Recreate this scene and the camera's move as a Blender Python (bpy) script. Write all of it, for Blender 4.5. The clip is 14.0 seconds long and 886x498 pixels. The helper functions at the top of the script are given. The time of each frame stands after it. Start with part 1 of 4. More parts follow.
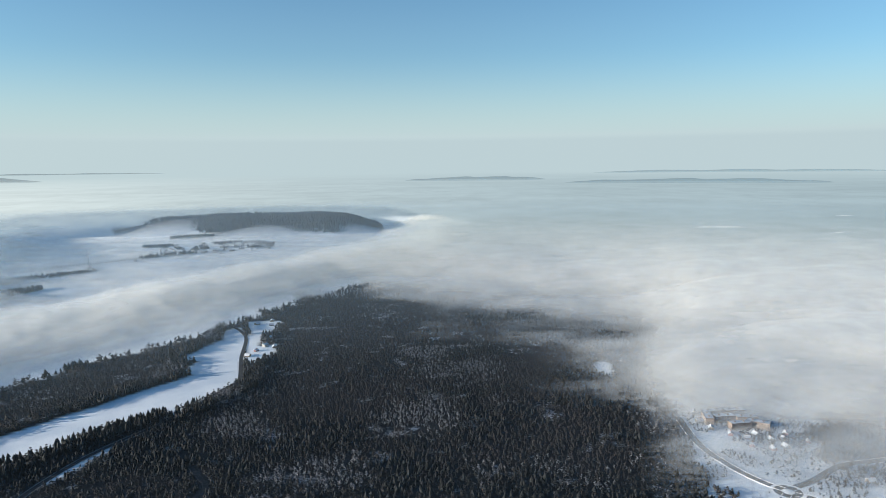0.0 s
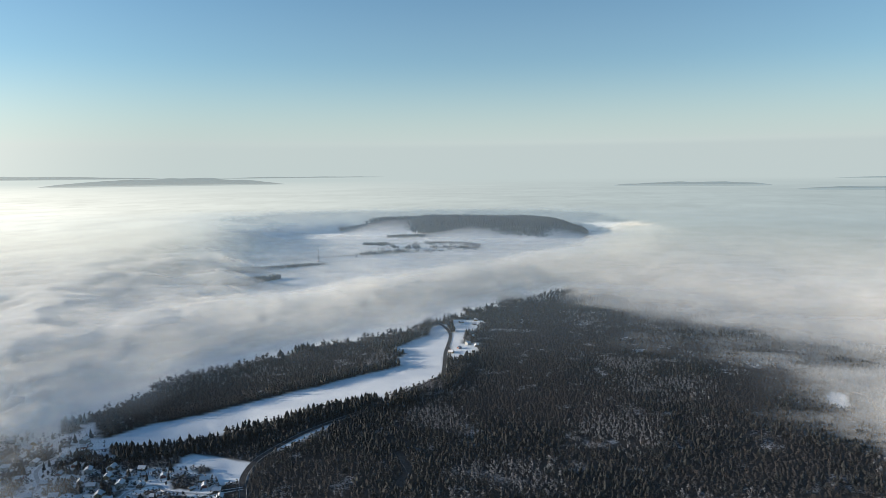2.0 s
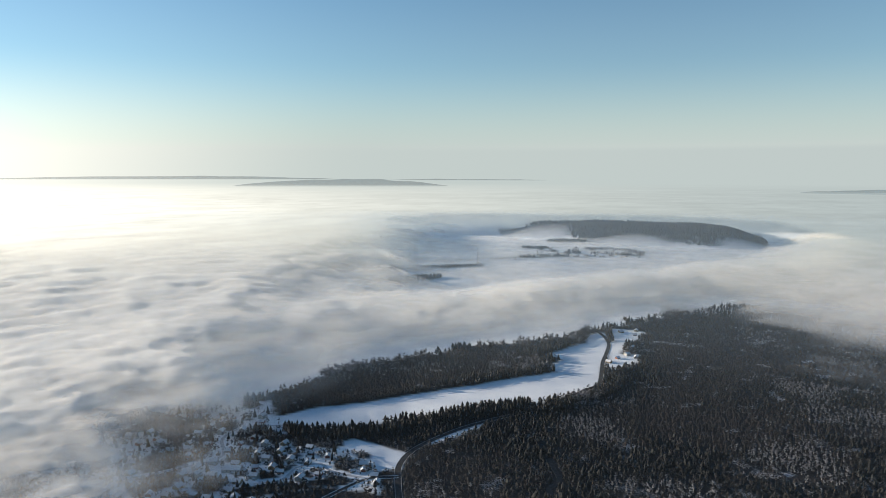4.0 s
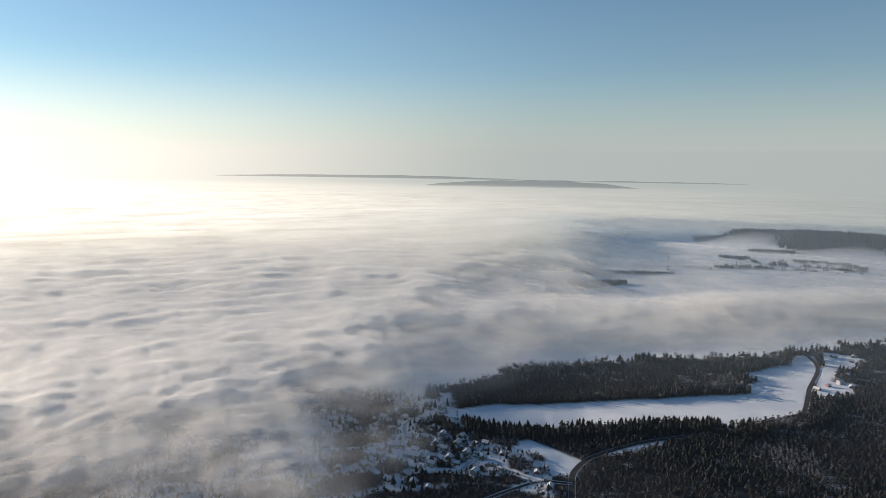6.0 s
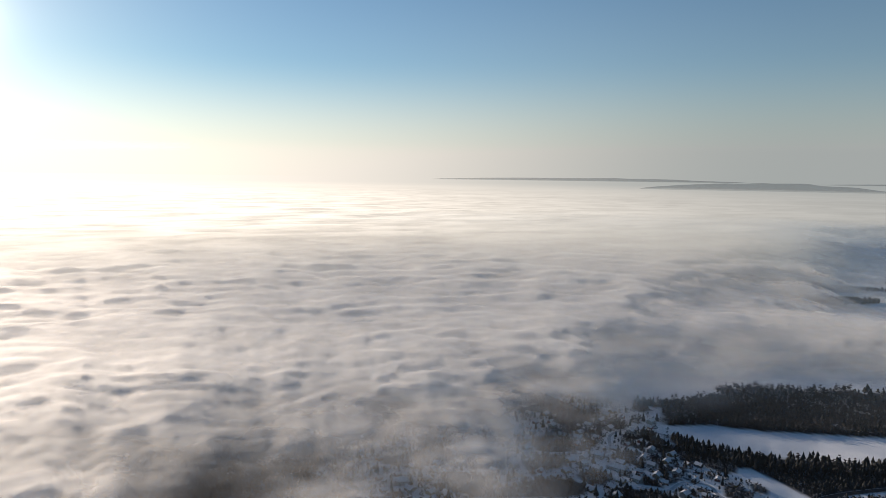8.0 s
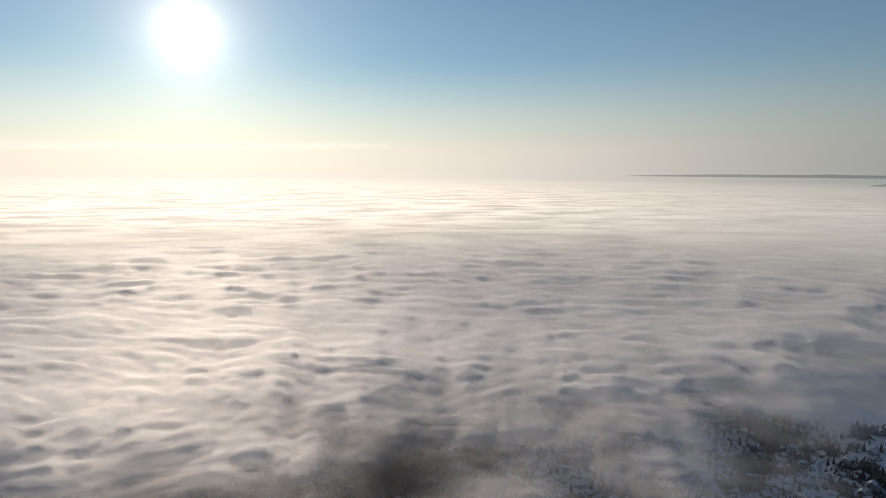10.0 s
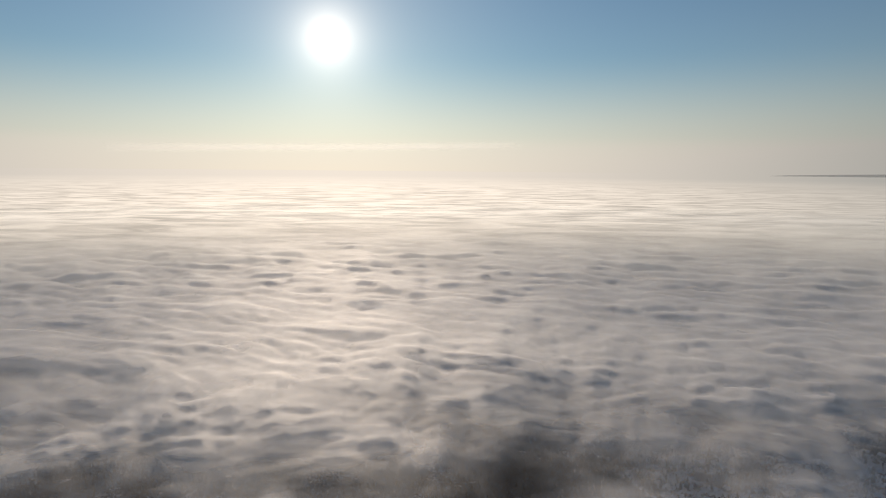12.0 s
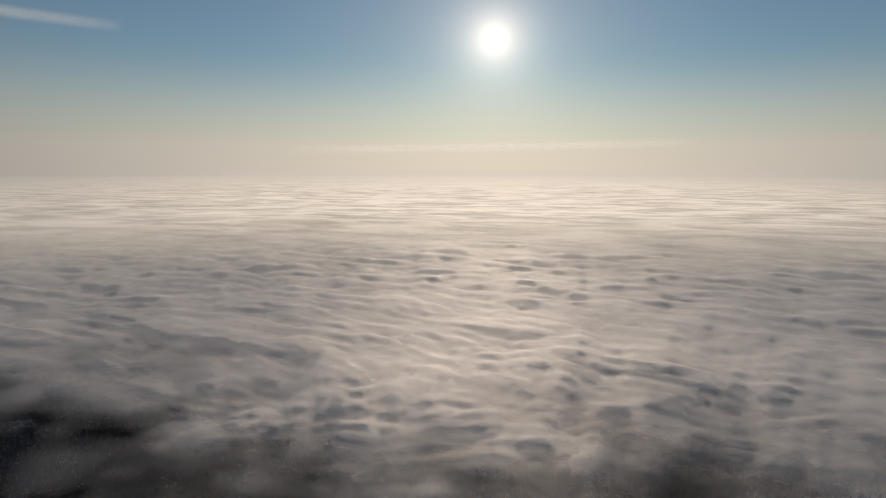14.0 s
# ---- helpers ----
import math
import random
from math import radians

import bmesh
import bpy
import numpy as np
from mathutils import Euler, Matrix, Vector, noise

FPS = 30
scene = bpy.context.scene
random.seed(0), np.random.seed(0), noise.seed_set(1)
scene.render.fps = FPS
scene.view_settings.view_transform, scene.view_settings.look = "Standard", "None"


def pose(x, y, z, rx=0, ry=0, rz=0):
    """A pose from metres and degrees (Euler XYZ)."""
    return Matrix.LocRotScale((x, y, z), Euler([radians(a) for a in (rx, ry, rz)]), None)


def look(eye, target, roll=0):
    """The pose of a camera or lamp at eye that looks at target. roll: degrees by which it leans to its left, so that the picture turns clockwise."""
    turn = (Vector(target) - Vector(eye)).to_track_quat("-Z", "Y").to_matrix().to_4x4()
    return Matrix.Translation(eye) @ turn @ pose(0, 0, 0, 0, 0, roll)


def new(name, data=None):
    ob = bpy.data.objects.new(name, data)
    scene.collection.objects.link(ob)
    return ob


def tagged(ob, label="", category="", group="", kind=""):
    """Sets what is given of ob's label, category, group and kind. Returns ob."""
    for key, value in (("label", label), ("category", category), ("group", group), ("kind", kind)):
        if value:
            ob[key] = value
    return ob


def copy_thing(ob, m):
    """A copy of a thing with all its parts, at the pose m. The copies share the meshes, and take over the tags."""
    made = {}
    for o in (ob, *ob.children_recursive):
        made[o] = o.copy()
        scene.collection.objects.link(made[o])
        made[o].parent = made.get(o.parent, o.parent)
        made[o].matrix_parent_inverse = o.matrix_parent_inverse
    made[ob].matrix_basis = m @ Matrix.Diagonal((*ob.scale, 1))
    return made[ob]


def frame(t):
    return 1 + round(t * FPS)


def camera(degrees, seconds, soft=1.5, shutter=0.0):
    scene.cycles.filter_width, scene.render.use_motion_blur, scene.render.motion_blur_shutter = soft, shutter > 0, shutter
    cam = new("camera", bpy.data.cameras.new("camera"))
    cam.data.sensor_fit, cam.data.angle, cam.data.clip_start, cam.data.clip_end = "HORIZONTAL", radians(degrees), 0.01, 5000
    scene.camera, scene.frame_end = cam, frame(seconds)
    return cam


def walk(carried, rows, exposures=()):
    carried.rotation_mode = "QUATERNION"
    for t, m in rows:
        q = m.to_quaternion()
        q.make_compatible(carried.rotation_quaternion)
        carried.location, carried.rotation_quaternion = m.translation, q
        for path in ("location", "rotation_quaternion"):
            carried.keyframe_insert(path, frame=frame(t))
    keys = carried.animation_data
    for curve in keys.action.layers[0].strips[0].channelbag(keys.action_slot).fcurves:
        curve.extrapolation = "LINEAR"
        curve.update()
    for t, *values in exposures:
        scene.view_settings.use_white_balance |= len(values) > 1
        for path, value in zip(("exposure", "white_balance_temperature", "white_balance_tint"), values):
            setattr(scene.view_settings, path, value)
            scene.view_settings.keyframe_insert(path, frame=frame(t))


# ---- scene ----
# Winter country under a sea of low fog, seen from a drone that hovers and turns.
cam = camera(67.8, 14.0, soft=0.7)
EYE = Vector((0.0, 0.0, 350.0))
# seconds, heading (degrees to the left of +y), tilt, lean
TURN = (
    (0.0, 0.0, -7.19, -0.64), (0.5, 4.63, -7.07, -0.67), (1.0, 9.5, -6.92, -0.60), (1.5, 13.66, -6.78, -0.62),
    (2.0, 17.69, -6.64, -0.56), (2.5, 21.73, -6.52, -0.38), (3.0, 24.83, -6.44, -0.32), (3.2, 26.12, -6.40, -0.28),
    (5.3, 41.08, -6.38, 0.82), (5.5, 42.7, -6.38, 0.86), (6.0, 47.49, -6.37, 0.92), (6.5, 51.68, -6.37, 0.88),
    (7.0, 56.2, -6.35, 0.79), (7.5, 61.03, -6.34, 0.77), (8.0, 65.61, -6.35, 0.73), (8.5, 70.71, -6.36, 0.66),
    (8.7, 72.84, -6.39, 0.63), (10.8, 85.32, -6.88, 0.42), (11.0, 86.34, -6.88, 0.42), (11.5, 89.6, -6.88, 0.50),
    (12.0, 92.78, -6.88, 0.50), (12.5, 96.11, -6.90, 0.45), (13.0, 99.48, -6.96, 0.45), (13.5, 103.23, -6.98, 0.36),
    (14.0, 106.8, -7.02, 0.15),
)


def heading_pose(yaw, tilt, lean):
    aim = Matrix.Rotation(radians(yaw), 4, "Z") @ Matrix.Rotation(radians(90 + tilt), 4, "X")
    return Matrix.Translation(EYE) @ aim @ Matrix.Rotation(radians(lean), 4, "Z")


walk(cam, [(t, heading_pose(a, b, c)) for t, a, b, c in TURN],
     exposures=[(0.0, 1.1, 6450, 6), (0.5, 0.97, 6700, 7), (2.0, 1.05, 6950, 9), (3.2, 1.08, 7080, 10), (5.5, 0.8, 7300, 13), (6.5, 0.63, 7320, 16), (8.5, 0.31, 7330, 17),
                (11.0, -0.03, 7420, 17), (12.5, -0.25, 7450, 17), (14.0, -0.5, 7650, 18)])

scene.cycles.transparent_max_bounces = 24   # the fog lies in layers

# ---- light ----
SUN_AZ, SUN_EL = 102.5, 10.65          # degrees to the left of +y, degrees up
SUN_DIR = Vector((-math.sin(radians(SUN_AZ)) * math.cos(radians(SUN_EL)),
                  math.cos(radians(SUN_AZ)) * math.cos(radians(SUN_EL)), math.sin(radians(SUN_EL))))
sun_data = bpy.data.lights.new("sun", "SUN")
sun_data.energy, sun_data.angle, sun_data.color = 5.0, radians(0.6), (1.0, 0.92, 0.81)
sun = new("sun", sun_data)
sun.matrix_world = look(SUN_DIR * 900 + EYE, EYE)


class Nodes:
    """Short hand for node trees."""

    def __init__(self, tree):
        self.tree = tree
        tree.nodes.clear()

    def add(self, kind, **sockets):
        node = self.tree.nodes.new(kind)
        for key, value in sockets.items():
            self.put(node, key, value)
        return node

    def put(self, node, key, value):
        slot = node.inputs[int(key[1:])] if key[0] == "i" and key[1:].isdigit() else node.inputs[key.replace("_", " ")]
        if isinstance(value, bpy.types.NodeSocket):
            self.tree.links.new(value, slot)
        else:
            slot.default_value = value

    def math(self, op, a, b=0.0, c=0.0, clamp=False):
        node = self.add("ShaderNodeMath", i0=a, i1=b, i2=c)
        node.operation, node.use_clamp = op, clamp
        return node.outputs[0]

    def span(self, v, a, b, c=0.0, d=1.0, smooth=True):
        node = self.add("ShaderNodeMapRange", Value=v, From_Min=a, From_Max=b, To_Min=c, To_Max=d)
        node.interpolation_type = "SMOOTHSTEP" if smooth else "LINEAR"
        return node.outputs[0]

    def mix(self, f, a, b):
        node = self.tree.nodes.new("ShaderNodeMix")
        node.data_type = "RGBA"
        for i, v in ((0, f), (6, a), (7, b)):
            if isinstance(v, bpy.types.NodeSocket):
                self.tree.links.new(v, node.inputs[i])
            else:
                node.inputs[i].default_value = v if i == 0 else (*v, 1.0) if len(v) == 3 else v
        return node.outputs[2]

    def noise(self, scale, detail=4.0, rough=0.55, at=None, stretch=None, distort=0.0):
        if at is None:
            at = self.add("ShaderNodeTexCoord").outputs["Object"]
        if stretch:
            m = self.add("ShaderNodeMapping", Vector=at, Scale=stretch)
            at = m.outputs[0]
        n = self.add("ShaderNodeTexNoise", Vector=at, Scale=scale, Detail=detail, Roughness=rough, Distortion=distort)
        return n.outputs[0]


world = bpy.data.worlds.new("winter_sky")
scene.world = world
world.use_nodes = True
W = Nodes(world.node_tree)
ray = W.add("ShaderNodeTexCoord").outputs["Generated"]
sky = W.add("ShaderNodeTexSky")
sky.sky_type, sky.sun_disc = "NISHITA", False
sky.sun_elevation, sky.sun_rotation = radians(SUN_EL), radians(-SUN_AZ)
sky.altitude, sky.air_density, sky.dust_density, sky.ozone_density = 350, 1.0, 0.1, 3.0
dot = W.add("ShaderNodeVectorMath", i0=ray, i1=tuple(SUN_DIR))
dot.operation = "DOT_PRODUCT"
away = W.math("MULTIPLY", W.math("ARCCOSINE", W.math("MINIMUM", dot.outputs["Value"], 1.0)), 57.2958)   # degrees from the sun
up = W.add("ShaderNodeSeparateXYZ", Vector=ray).outputs[2]
# frost haze that lies along the horizon, warmer towards the sun
side = W.span(away, 4.0, 66.0)
haze_hue = W.mix(side, (18.6, 18.6, 17.6), (5.8, 6.9, 7.25))
thick = W.math("MULTIPLY", W.span(up, 0.0, 0.17, 1.0, 0.0), 0.75)
thick = W.math("ADD", thick, W.math("MULTIPLY", side, W.span(up, 0.0, 0.42, 0.34, 0.0)))
layer = W.math("ADD", thick, W.math("MULTIPLY", W.span(up, 0.030, 0.052, 1.0, 0.0), 0.12), clamp=True)
cold = W.add("ShaderNodeVectorMath", i0=sky.outputs[0], i1=(1.18, 1.68, 1.86))
cold.operation = "MULTIPLY"
air = W.mix(layer, cold.outputs[0], haze_hue)
# the cold haze away from the sun ends in a clear upper rim
rim = W.math("MULTIPLY", W.math("MULTIPLY", W.span(up, 0.035, 0.044, 1.0, 0.0), W.span(away, 45.0, 100.0)), 0.4)
air = W.mix(rim, air, (4.9, 5.9, 6.5))
# glare of the low sun in the frosty air
ring = W.math("MULTIPLY", W.math("POWER", 2.718, W.math("MULTIPLY", away, -0.62)), 36.0)
wide = W.math("MULTIPLY", W.math("POWER", 2.718, W.math("MULTIPLY", away, -0.095)), 6.0)
glare = W.math("ADD", ring, wide)
glow = W.add("ShaderNodeVectorMath", i0=(1.0, 0.95, 0.84))
glow.operation = "SCALE"
W.put(glow, "Scale", glare)
total = W.add("ShaderNodeVectorMath", i0=air, i1=glow.outputs[0])
ground_off = W.add("ShaderNodeBackground", Color=total.outputs[0], Strength=0.045)
W.add("ShaderNodeOutputWorld", Surface=ground_off.outputs[0])


# ---- materials ----
def material(name):
    m = bpy.data.materials.new(name)
    m.use_nodes = True
    return m, Nodes(m.node_tree)


def plain(name, dark, light, scale=1.0, rough=0.8, bump=0.3, per_island=0.0, metal=0.0, spec=0.3, per_object=0.0):
    """Two-tone surface with coarse and fine grain."""
    m, n = material(name)
    coarse = n.noise(scale, 5)
    fine = n.noise(scale * 9, 3)
    f = n.math("ADD", n.math("MULTIPLY", coarse, 0.7), n.math("MULTIPLY", fine, 0.3))
    f = n.span(f, 0.3, 0.7)
    if per_island:
        lone = n.add("ShaderNodeNewGeometry").outputs["Random Per Island"]
        f = n.math("ADD", n.math("MULTIPLY", f, 1 - per_island), n.math("MULTIPLY", lone, per_island))
    if per_object:
        lone = n.add("ShaderNodeObjectInfo").outputs["Random"]
        f = n.math("ADD", n.math("MULTIPLY", f, 1 - per_object), n.math("MULTIPLY", lone, per_object))
    s = n.add("ShaderNodeBsdfPrincipled", Base_Color=n.mix(f, dark, light), Roughness=rough, Metallic=metal)
    s.inputs["Specular IOR Level"].default_value = spec
    if bump:
        b = n.add("ShaderNodeBump", Strength=bump, Distance=0.05, Height=fine)
        n.put(s, "Normal", b.outputs[0])
    n.add("ShaderNodeOutputMaterial", Surface=s.outputs[0])
    return m


def snow_ground():
    m, n = material("snow_ground")
    wood = n.add("ShaderNodeAttribute")
    wood.attribute_name = "wood"
    drift = n.noise(0.012, 6, 0.6)
    tuft = n.noise(0.35, 5, 0.65)
    snow = n.mix(n.span(drift, 0.35, 0.65), (0.60, 0.64, 0.70), (0.76, 0.78, 0.81))
    stubble = n.math("MULTIPLY", n.span(tuft, 0.60, 0.72), n.span(drift, 0.45, 0.65))
    snow = n.mix(n.math("MULTIPLY", stubble, 0.35), snow, (0.30, 0.26, 0.20))
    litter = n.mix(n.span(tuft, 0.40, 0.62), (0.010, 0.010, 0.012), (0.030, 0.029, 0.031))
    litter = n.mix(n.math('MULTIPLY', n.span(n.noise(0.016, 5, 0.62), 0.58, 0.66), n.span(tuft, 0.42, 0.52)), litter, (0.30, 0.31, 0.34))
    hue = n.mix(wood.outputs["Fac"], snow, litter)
    s = n.add("ShaderNodeBsdfPrincipled", Base_Color=hue, Roughness=0.75)
    s.inputs["Specular IOR Level"].default_value = 0.2
    b = n.add("ShaderNodeBump", Strength=0.5, Distance=0.6, Height=n.noise(0.09, 6, 0.6))
    n.put(s, "Normal", b.outputs[0])
    n.add("ShaderNodeOutputMaterial", Surface=s.outputs[0])
    return m


def fog_matter(name, wisp, hue=(0.95, 0.92, 0.875), gloss=0.8, level=0.40, strength=1.0, thru=0.25, tear=0.5):
    """Fog: lets light through and scatters it, the edges torn by noise."""
    m, n = material(name)
    dens = n.add("ShaderNodeAttribute")
    dens.attribute_name = "cover"
    place = n.add("ShaderNodeTexCoord").outputs["Object"]
    torn = n.noise(wisp, 5, 0.55, place, (1.0, 1.0, 2.5), 0.4)
    fine = n.noise(wisp * 5, 4, 0.6, place)
    lump = n.math("ADD", n.math("MULTIPLY", n.math("SUBTRACT", torn, 0.5), tear), n.math("MULTIPLY", n.math("SUBTRACT", fine, 0.5), tear * 0.4))
    a = n.math("MULTIPLY", dens.outputs["Fac"], n.math("ADD", 1.0, n.math("MULTIPLY", lump, 2.0)))
    a = n.math("MULTIPLY", a, strength, clamp=True)
    geo = n.add("ShaderNodeNewGeometry").outputs["Normal"]
    flat = n.add("ShaderNodeVectorMath", i0=geo, i1=(0, 0, level * 2.0))
    unit = n.add("ShaderNodeVectorMath", i0=flat.outputs[0])
    unit.operation = "NORMALIZE"
    b = n.add("ShaderNodeBump", Strength=0.5, Distance=5.0, Height=n.noise(wisp * 2.2, 5, 0.5, place), Normal=unit.outputs[0])
    d = n.add("ShaderNodeBsdfDiffuse", Color=(*hue, 1), Normal=b.outputs[0])
    t = n.add("ShaderNodeBsdfTranslucent", Color=(*hue, 1), Normal=b.outputs[0])
    g = n.add("ShaderNodeBsdfGlossy", Color=(0.95, 0.94, 0.92, 1), Roughness=0.82, Normal=b.outputs[0])
    dt = n.add("ShaderNodeMixShader", Fac=thru, i1=d.outputs[0], i2=t.outputs[0])
    body = n.add("ShaderNodeMixShader", Fac=gloss, i1=dt.outputs[0], i2=g.outputs[0])
    clear = n.add("ShaderNodeBsdfTransparent")
    out = n.add("ShaderNodeMixShader", Fac=a, i1=clear.outputs[0], i2=body.outputs[0])
    n.add("ShaderNodeOutputMaterial", Surface=out.outputs[0])
    return m


def far_fog():
    """The far fog sea and its bright rim: sunlight painted as emission, brighter sunward."""
    m, n = material("far_fog")
    cover = n.add("ShaderNodeAttribute")
    cover.attribute_name = "cover"
    sunward = n.add("ShaderNodeAttribute")
    sunward.attribute_name = "sunward"
    dist = n.add("ShaderNodeAttribute")
    dist.attribute_name = "dist"
    place = n.add("ShaderNodeAttribute")
    place.attribute_name = "place"
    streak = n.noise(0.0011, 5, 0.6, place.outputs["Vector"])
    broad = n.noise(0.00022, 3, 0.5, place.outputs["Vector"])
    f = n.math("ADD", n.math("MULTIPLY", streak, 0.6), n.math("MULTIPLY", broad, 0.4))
    # light and shade of the billows are painted into the glow as waves
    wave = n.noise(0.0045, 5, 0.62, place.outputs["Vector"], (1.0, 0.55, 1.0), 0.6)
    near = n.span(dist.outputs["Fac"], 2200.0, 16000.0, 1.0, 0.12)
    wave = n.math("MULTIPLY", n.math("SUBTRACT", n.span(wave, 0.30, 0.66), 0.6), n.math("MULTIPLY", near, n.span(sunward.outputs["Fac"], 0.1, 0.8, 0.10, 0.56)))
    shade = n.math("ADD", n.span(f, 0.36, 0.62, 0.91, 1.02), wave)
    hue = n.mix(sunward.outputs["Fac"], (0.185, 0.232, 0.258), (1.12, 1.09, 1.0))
    # distance haze is put into the emission colour, up to the sky's own hue
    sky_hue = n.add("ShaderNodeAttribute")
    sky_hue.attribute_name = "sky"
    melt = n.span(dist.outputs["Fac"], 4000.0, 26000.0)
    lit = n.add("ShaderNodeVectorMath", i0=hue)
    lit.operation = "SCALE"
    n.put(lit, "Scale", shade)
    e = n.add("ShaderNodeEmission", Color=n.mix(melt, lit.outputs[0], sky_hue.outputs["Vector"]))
    clear = n.add("ShaderNodeBsdfTransparent")
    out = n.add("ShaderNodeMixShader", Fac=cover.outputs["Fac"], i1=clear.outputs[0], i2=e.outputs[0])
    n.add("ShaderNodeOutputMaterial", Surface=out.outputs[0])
    return m


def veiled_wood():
    """Far woods: the haze is put into the material, blue and mostly see-through."""
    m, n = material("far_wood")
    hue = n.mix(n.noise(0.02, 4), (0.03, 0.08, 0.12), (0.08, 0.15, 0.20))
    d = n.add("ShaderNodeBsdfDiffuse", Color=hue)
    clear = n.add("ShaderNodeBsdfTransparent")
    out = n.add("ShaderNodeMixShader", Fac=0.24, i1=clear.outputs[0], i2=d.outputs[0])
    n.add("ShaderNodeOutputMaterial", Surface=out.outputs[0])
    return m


SNOW = snow_ground()
FAR_FOG_GLOW = far_fog()
FOG_TOP = fog_matter("fog_top", 0.007, level=0.45)
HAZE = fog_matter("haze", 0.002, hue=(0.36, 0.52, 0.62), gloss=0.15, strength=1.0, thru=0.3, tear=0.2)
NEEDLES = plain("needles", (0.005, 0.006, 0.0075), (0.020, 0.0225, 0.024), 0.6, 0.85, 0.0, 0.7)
FROSTED = plain("frosted_twigs", (0.018, 0.018, 0.021), (0.15, 0.153, 0.17), 0.5, 0.9, 0.0, 0.8)
TWIGS = plain("bare_twigs", (0.014, 0.013, 0.014), (0.046, 0.042, 0.043), 0.5, 0.9, 0.0, 0.7)
HAZED_FAR_WOOD = veiled_wood()
BARK = plain("bark", (0.05, 0.035, 0.025), (0.16, 0.11, 0.08), 3.0, 0.9, 0.3)
BIRCH_BARK = plain("birch_bark", (0.25, 0.23, 0.21), (0.6, 0.58, 0.55), 3.0, 0.8, 0.3)
CIRRUS = fog_matter("cirrus", 0.004, hue=(0.95, 0.95, 0.95), gloss=0.0, level=0.0, strength=0.28, thru=0.6)
ASPHALT = plain("asphalt", (0.028, 0.029, 0.032), (0.060, 0.060, 0.064), 0.25, 0.95, 0.3, spec=0.1)
PACKED = plain("packed_snow", (0.30, 0.31, 0.33), (0.50, 0.51, 0.54), 0.2, 0.9, 0.3, spec=0.1)
GRIT = plain("gritty_snow", (0.14, 0.14, 0.15), (0.40, 0.41, 0.43), 0.3, 0.9, 0.5)
VERGE = plain("ploughed_snow", (0.62, 0.63, 0.66), (0.84, 0.85, 0.88), 0.2, 0.8, 0.5)
ROOF_SNOW = plain("roof_snow", (0.42, 0.44, 0.48), (0.62, 0.64, 0.68), 0.4, 0.75, 0.4, 0.0, per_object=0.4)
TIN = plain("roof_tin", (0.10, 0.09, 0.09), (0.22, 0.2, 0.19), 0.7, 0.5, 0.2)
BRICK = plain("chimney_brick", (0.16, 0.07, 0.05), (0.3, 0.15, 0.1), 2.0, 0.9, 0.4)
PLANK_DARK = plain("dark_planks", (0.06, 0.05, 0.045), (0.14, 0.12, 0.10), 1.2, 0.8, 0.3, per_object=0.5)
PLANK_YELLOW = plain("ochre_planks", (0.17, 0.125, 0.07), (0.28, 0.21, 0.12), 1.2, 0.8, 0.3, per_object=0.4)
PLANK_WHITE = plain("pale_render", (0.24, 0.235, 0.225), (0.38, 0.37, 0.35), 0.8, 0.8, 0.3, per_object=0.5)
PLANK_RED = plain("red_planks", (0.16, 0.06, 0.045), (0.28, 0.12, 0.09), 1.2, 0.8, 0.3, per_object=0.4)
PANEL = plain("brown_panel", (0.15, 0.115, 0.10), (0.25, 0.20, 0.175), 0.4, 0.85, 0.3, per_object=0.4)
GLASS = plain("window_glass", (0.02, 0.025, 0.03), (0.05, 0.06, 0.07), 0.5, 0.12, 0.0, spec=0.6)
PAINT = plain("white_paint", (0.6, 0.6, 0.6), (0.78, 0.78, 0.77), 2.0, 0.6, 0.1)
STEEL = plain("mast_steel", (0.14, 0.14, 0.15), (0.3, 0.3, 0.31), 0.8, 0.5, 0.1, metal=0.6)
RED_PAINT = plain("red_paint", (0.30, 0.05, 0.04), (0.45, 0.09, 0.07), 0.8, 0.5, 0.1)

# ---- mesh helpers ----
def link_mesh(name, verts, faces, mats, index=None, smooth=False, attrs=None, parent=None):
    """verts: n x 3, faces: one array (m x 3 or m x 4)."""
    verts, faces = np.asarray(verts, np.float32), np.asarray(faces, np.int32)
    me = bpy.data.meshes.new(name)
    k = faces.shape[1]
    me.vertices.add(len(verts))
    me.vertices.foreach_set("co", verts.ravel())
    me.loops.add(faces.size)
    me.loops.foreach_set("vertex_index", faces.ravel())
    me.polygons.add(len(faces))
    me.polygons.foreach_set("loop_start", np.arange(0, faces.size, k, dtype=np.int32))
    for m in mats:
        me.materials.append(m)
    if index is not None:
        me.polygons.foreach_set("material_index", np.asarray(index, np.int32))
    me.polygons.foreach_set("use_smooth", np.full(len(faces), smooth))
    for key, value in (attrs or {}).items():
        value = np.asarray(value, np.float32)
        layer_ = me.attributes.new(key, "FLOAT" if value.ndim == 1 else "FLOAT_VECTOR", "POINT")
        layer_.data.foreach_set("value" if value.ndim == 1 else "vector", value.ravel())
    me.update(calc_edges=True)
    ob = new(name, me)
    ob.parent = parent
    return ob


def part(name, bm, mat, parent, label=""):
    me = bpy.data.meshes.new(name)
    bm.to_mesh(me)
    bm.free()
    for m in (mat if isinstance(mat, (list, tuple)) else [mat]):
        me.materials.append(m)
    ob = new(name, me)
    ob.parent = parent
    return tagged(ob, label)


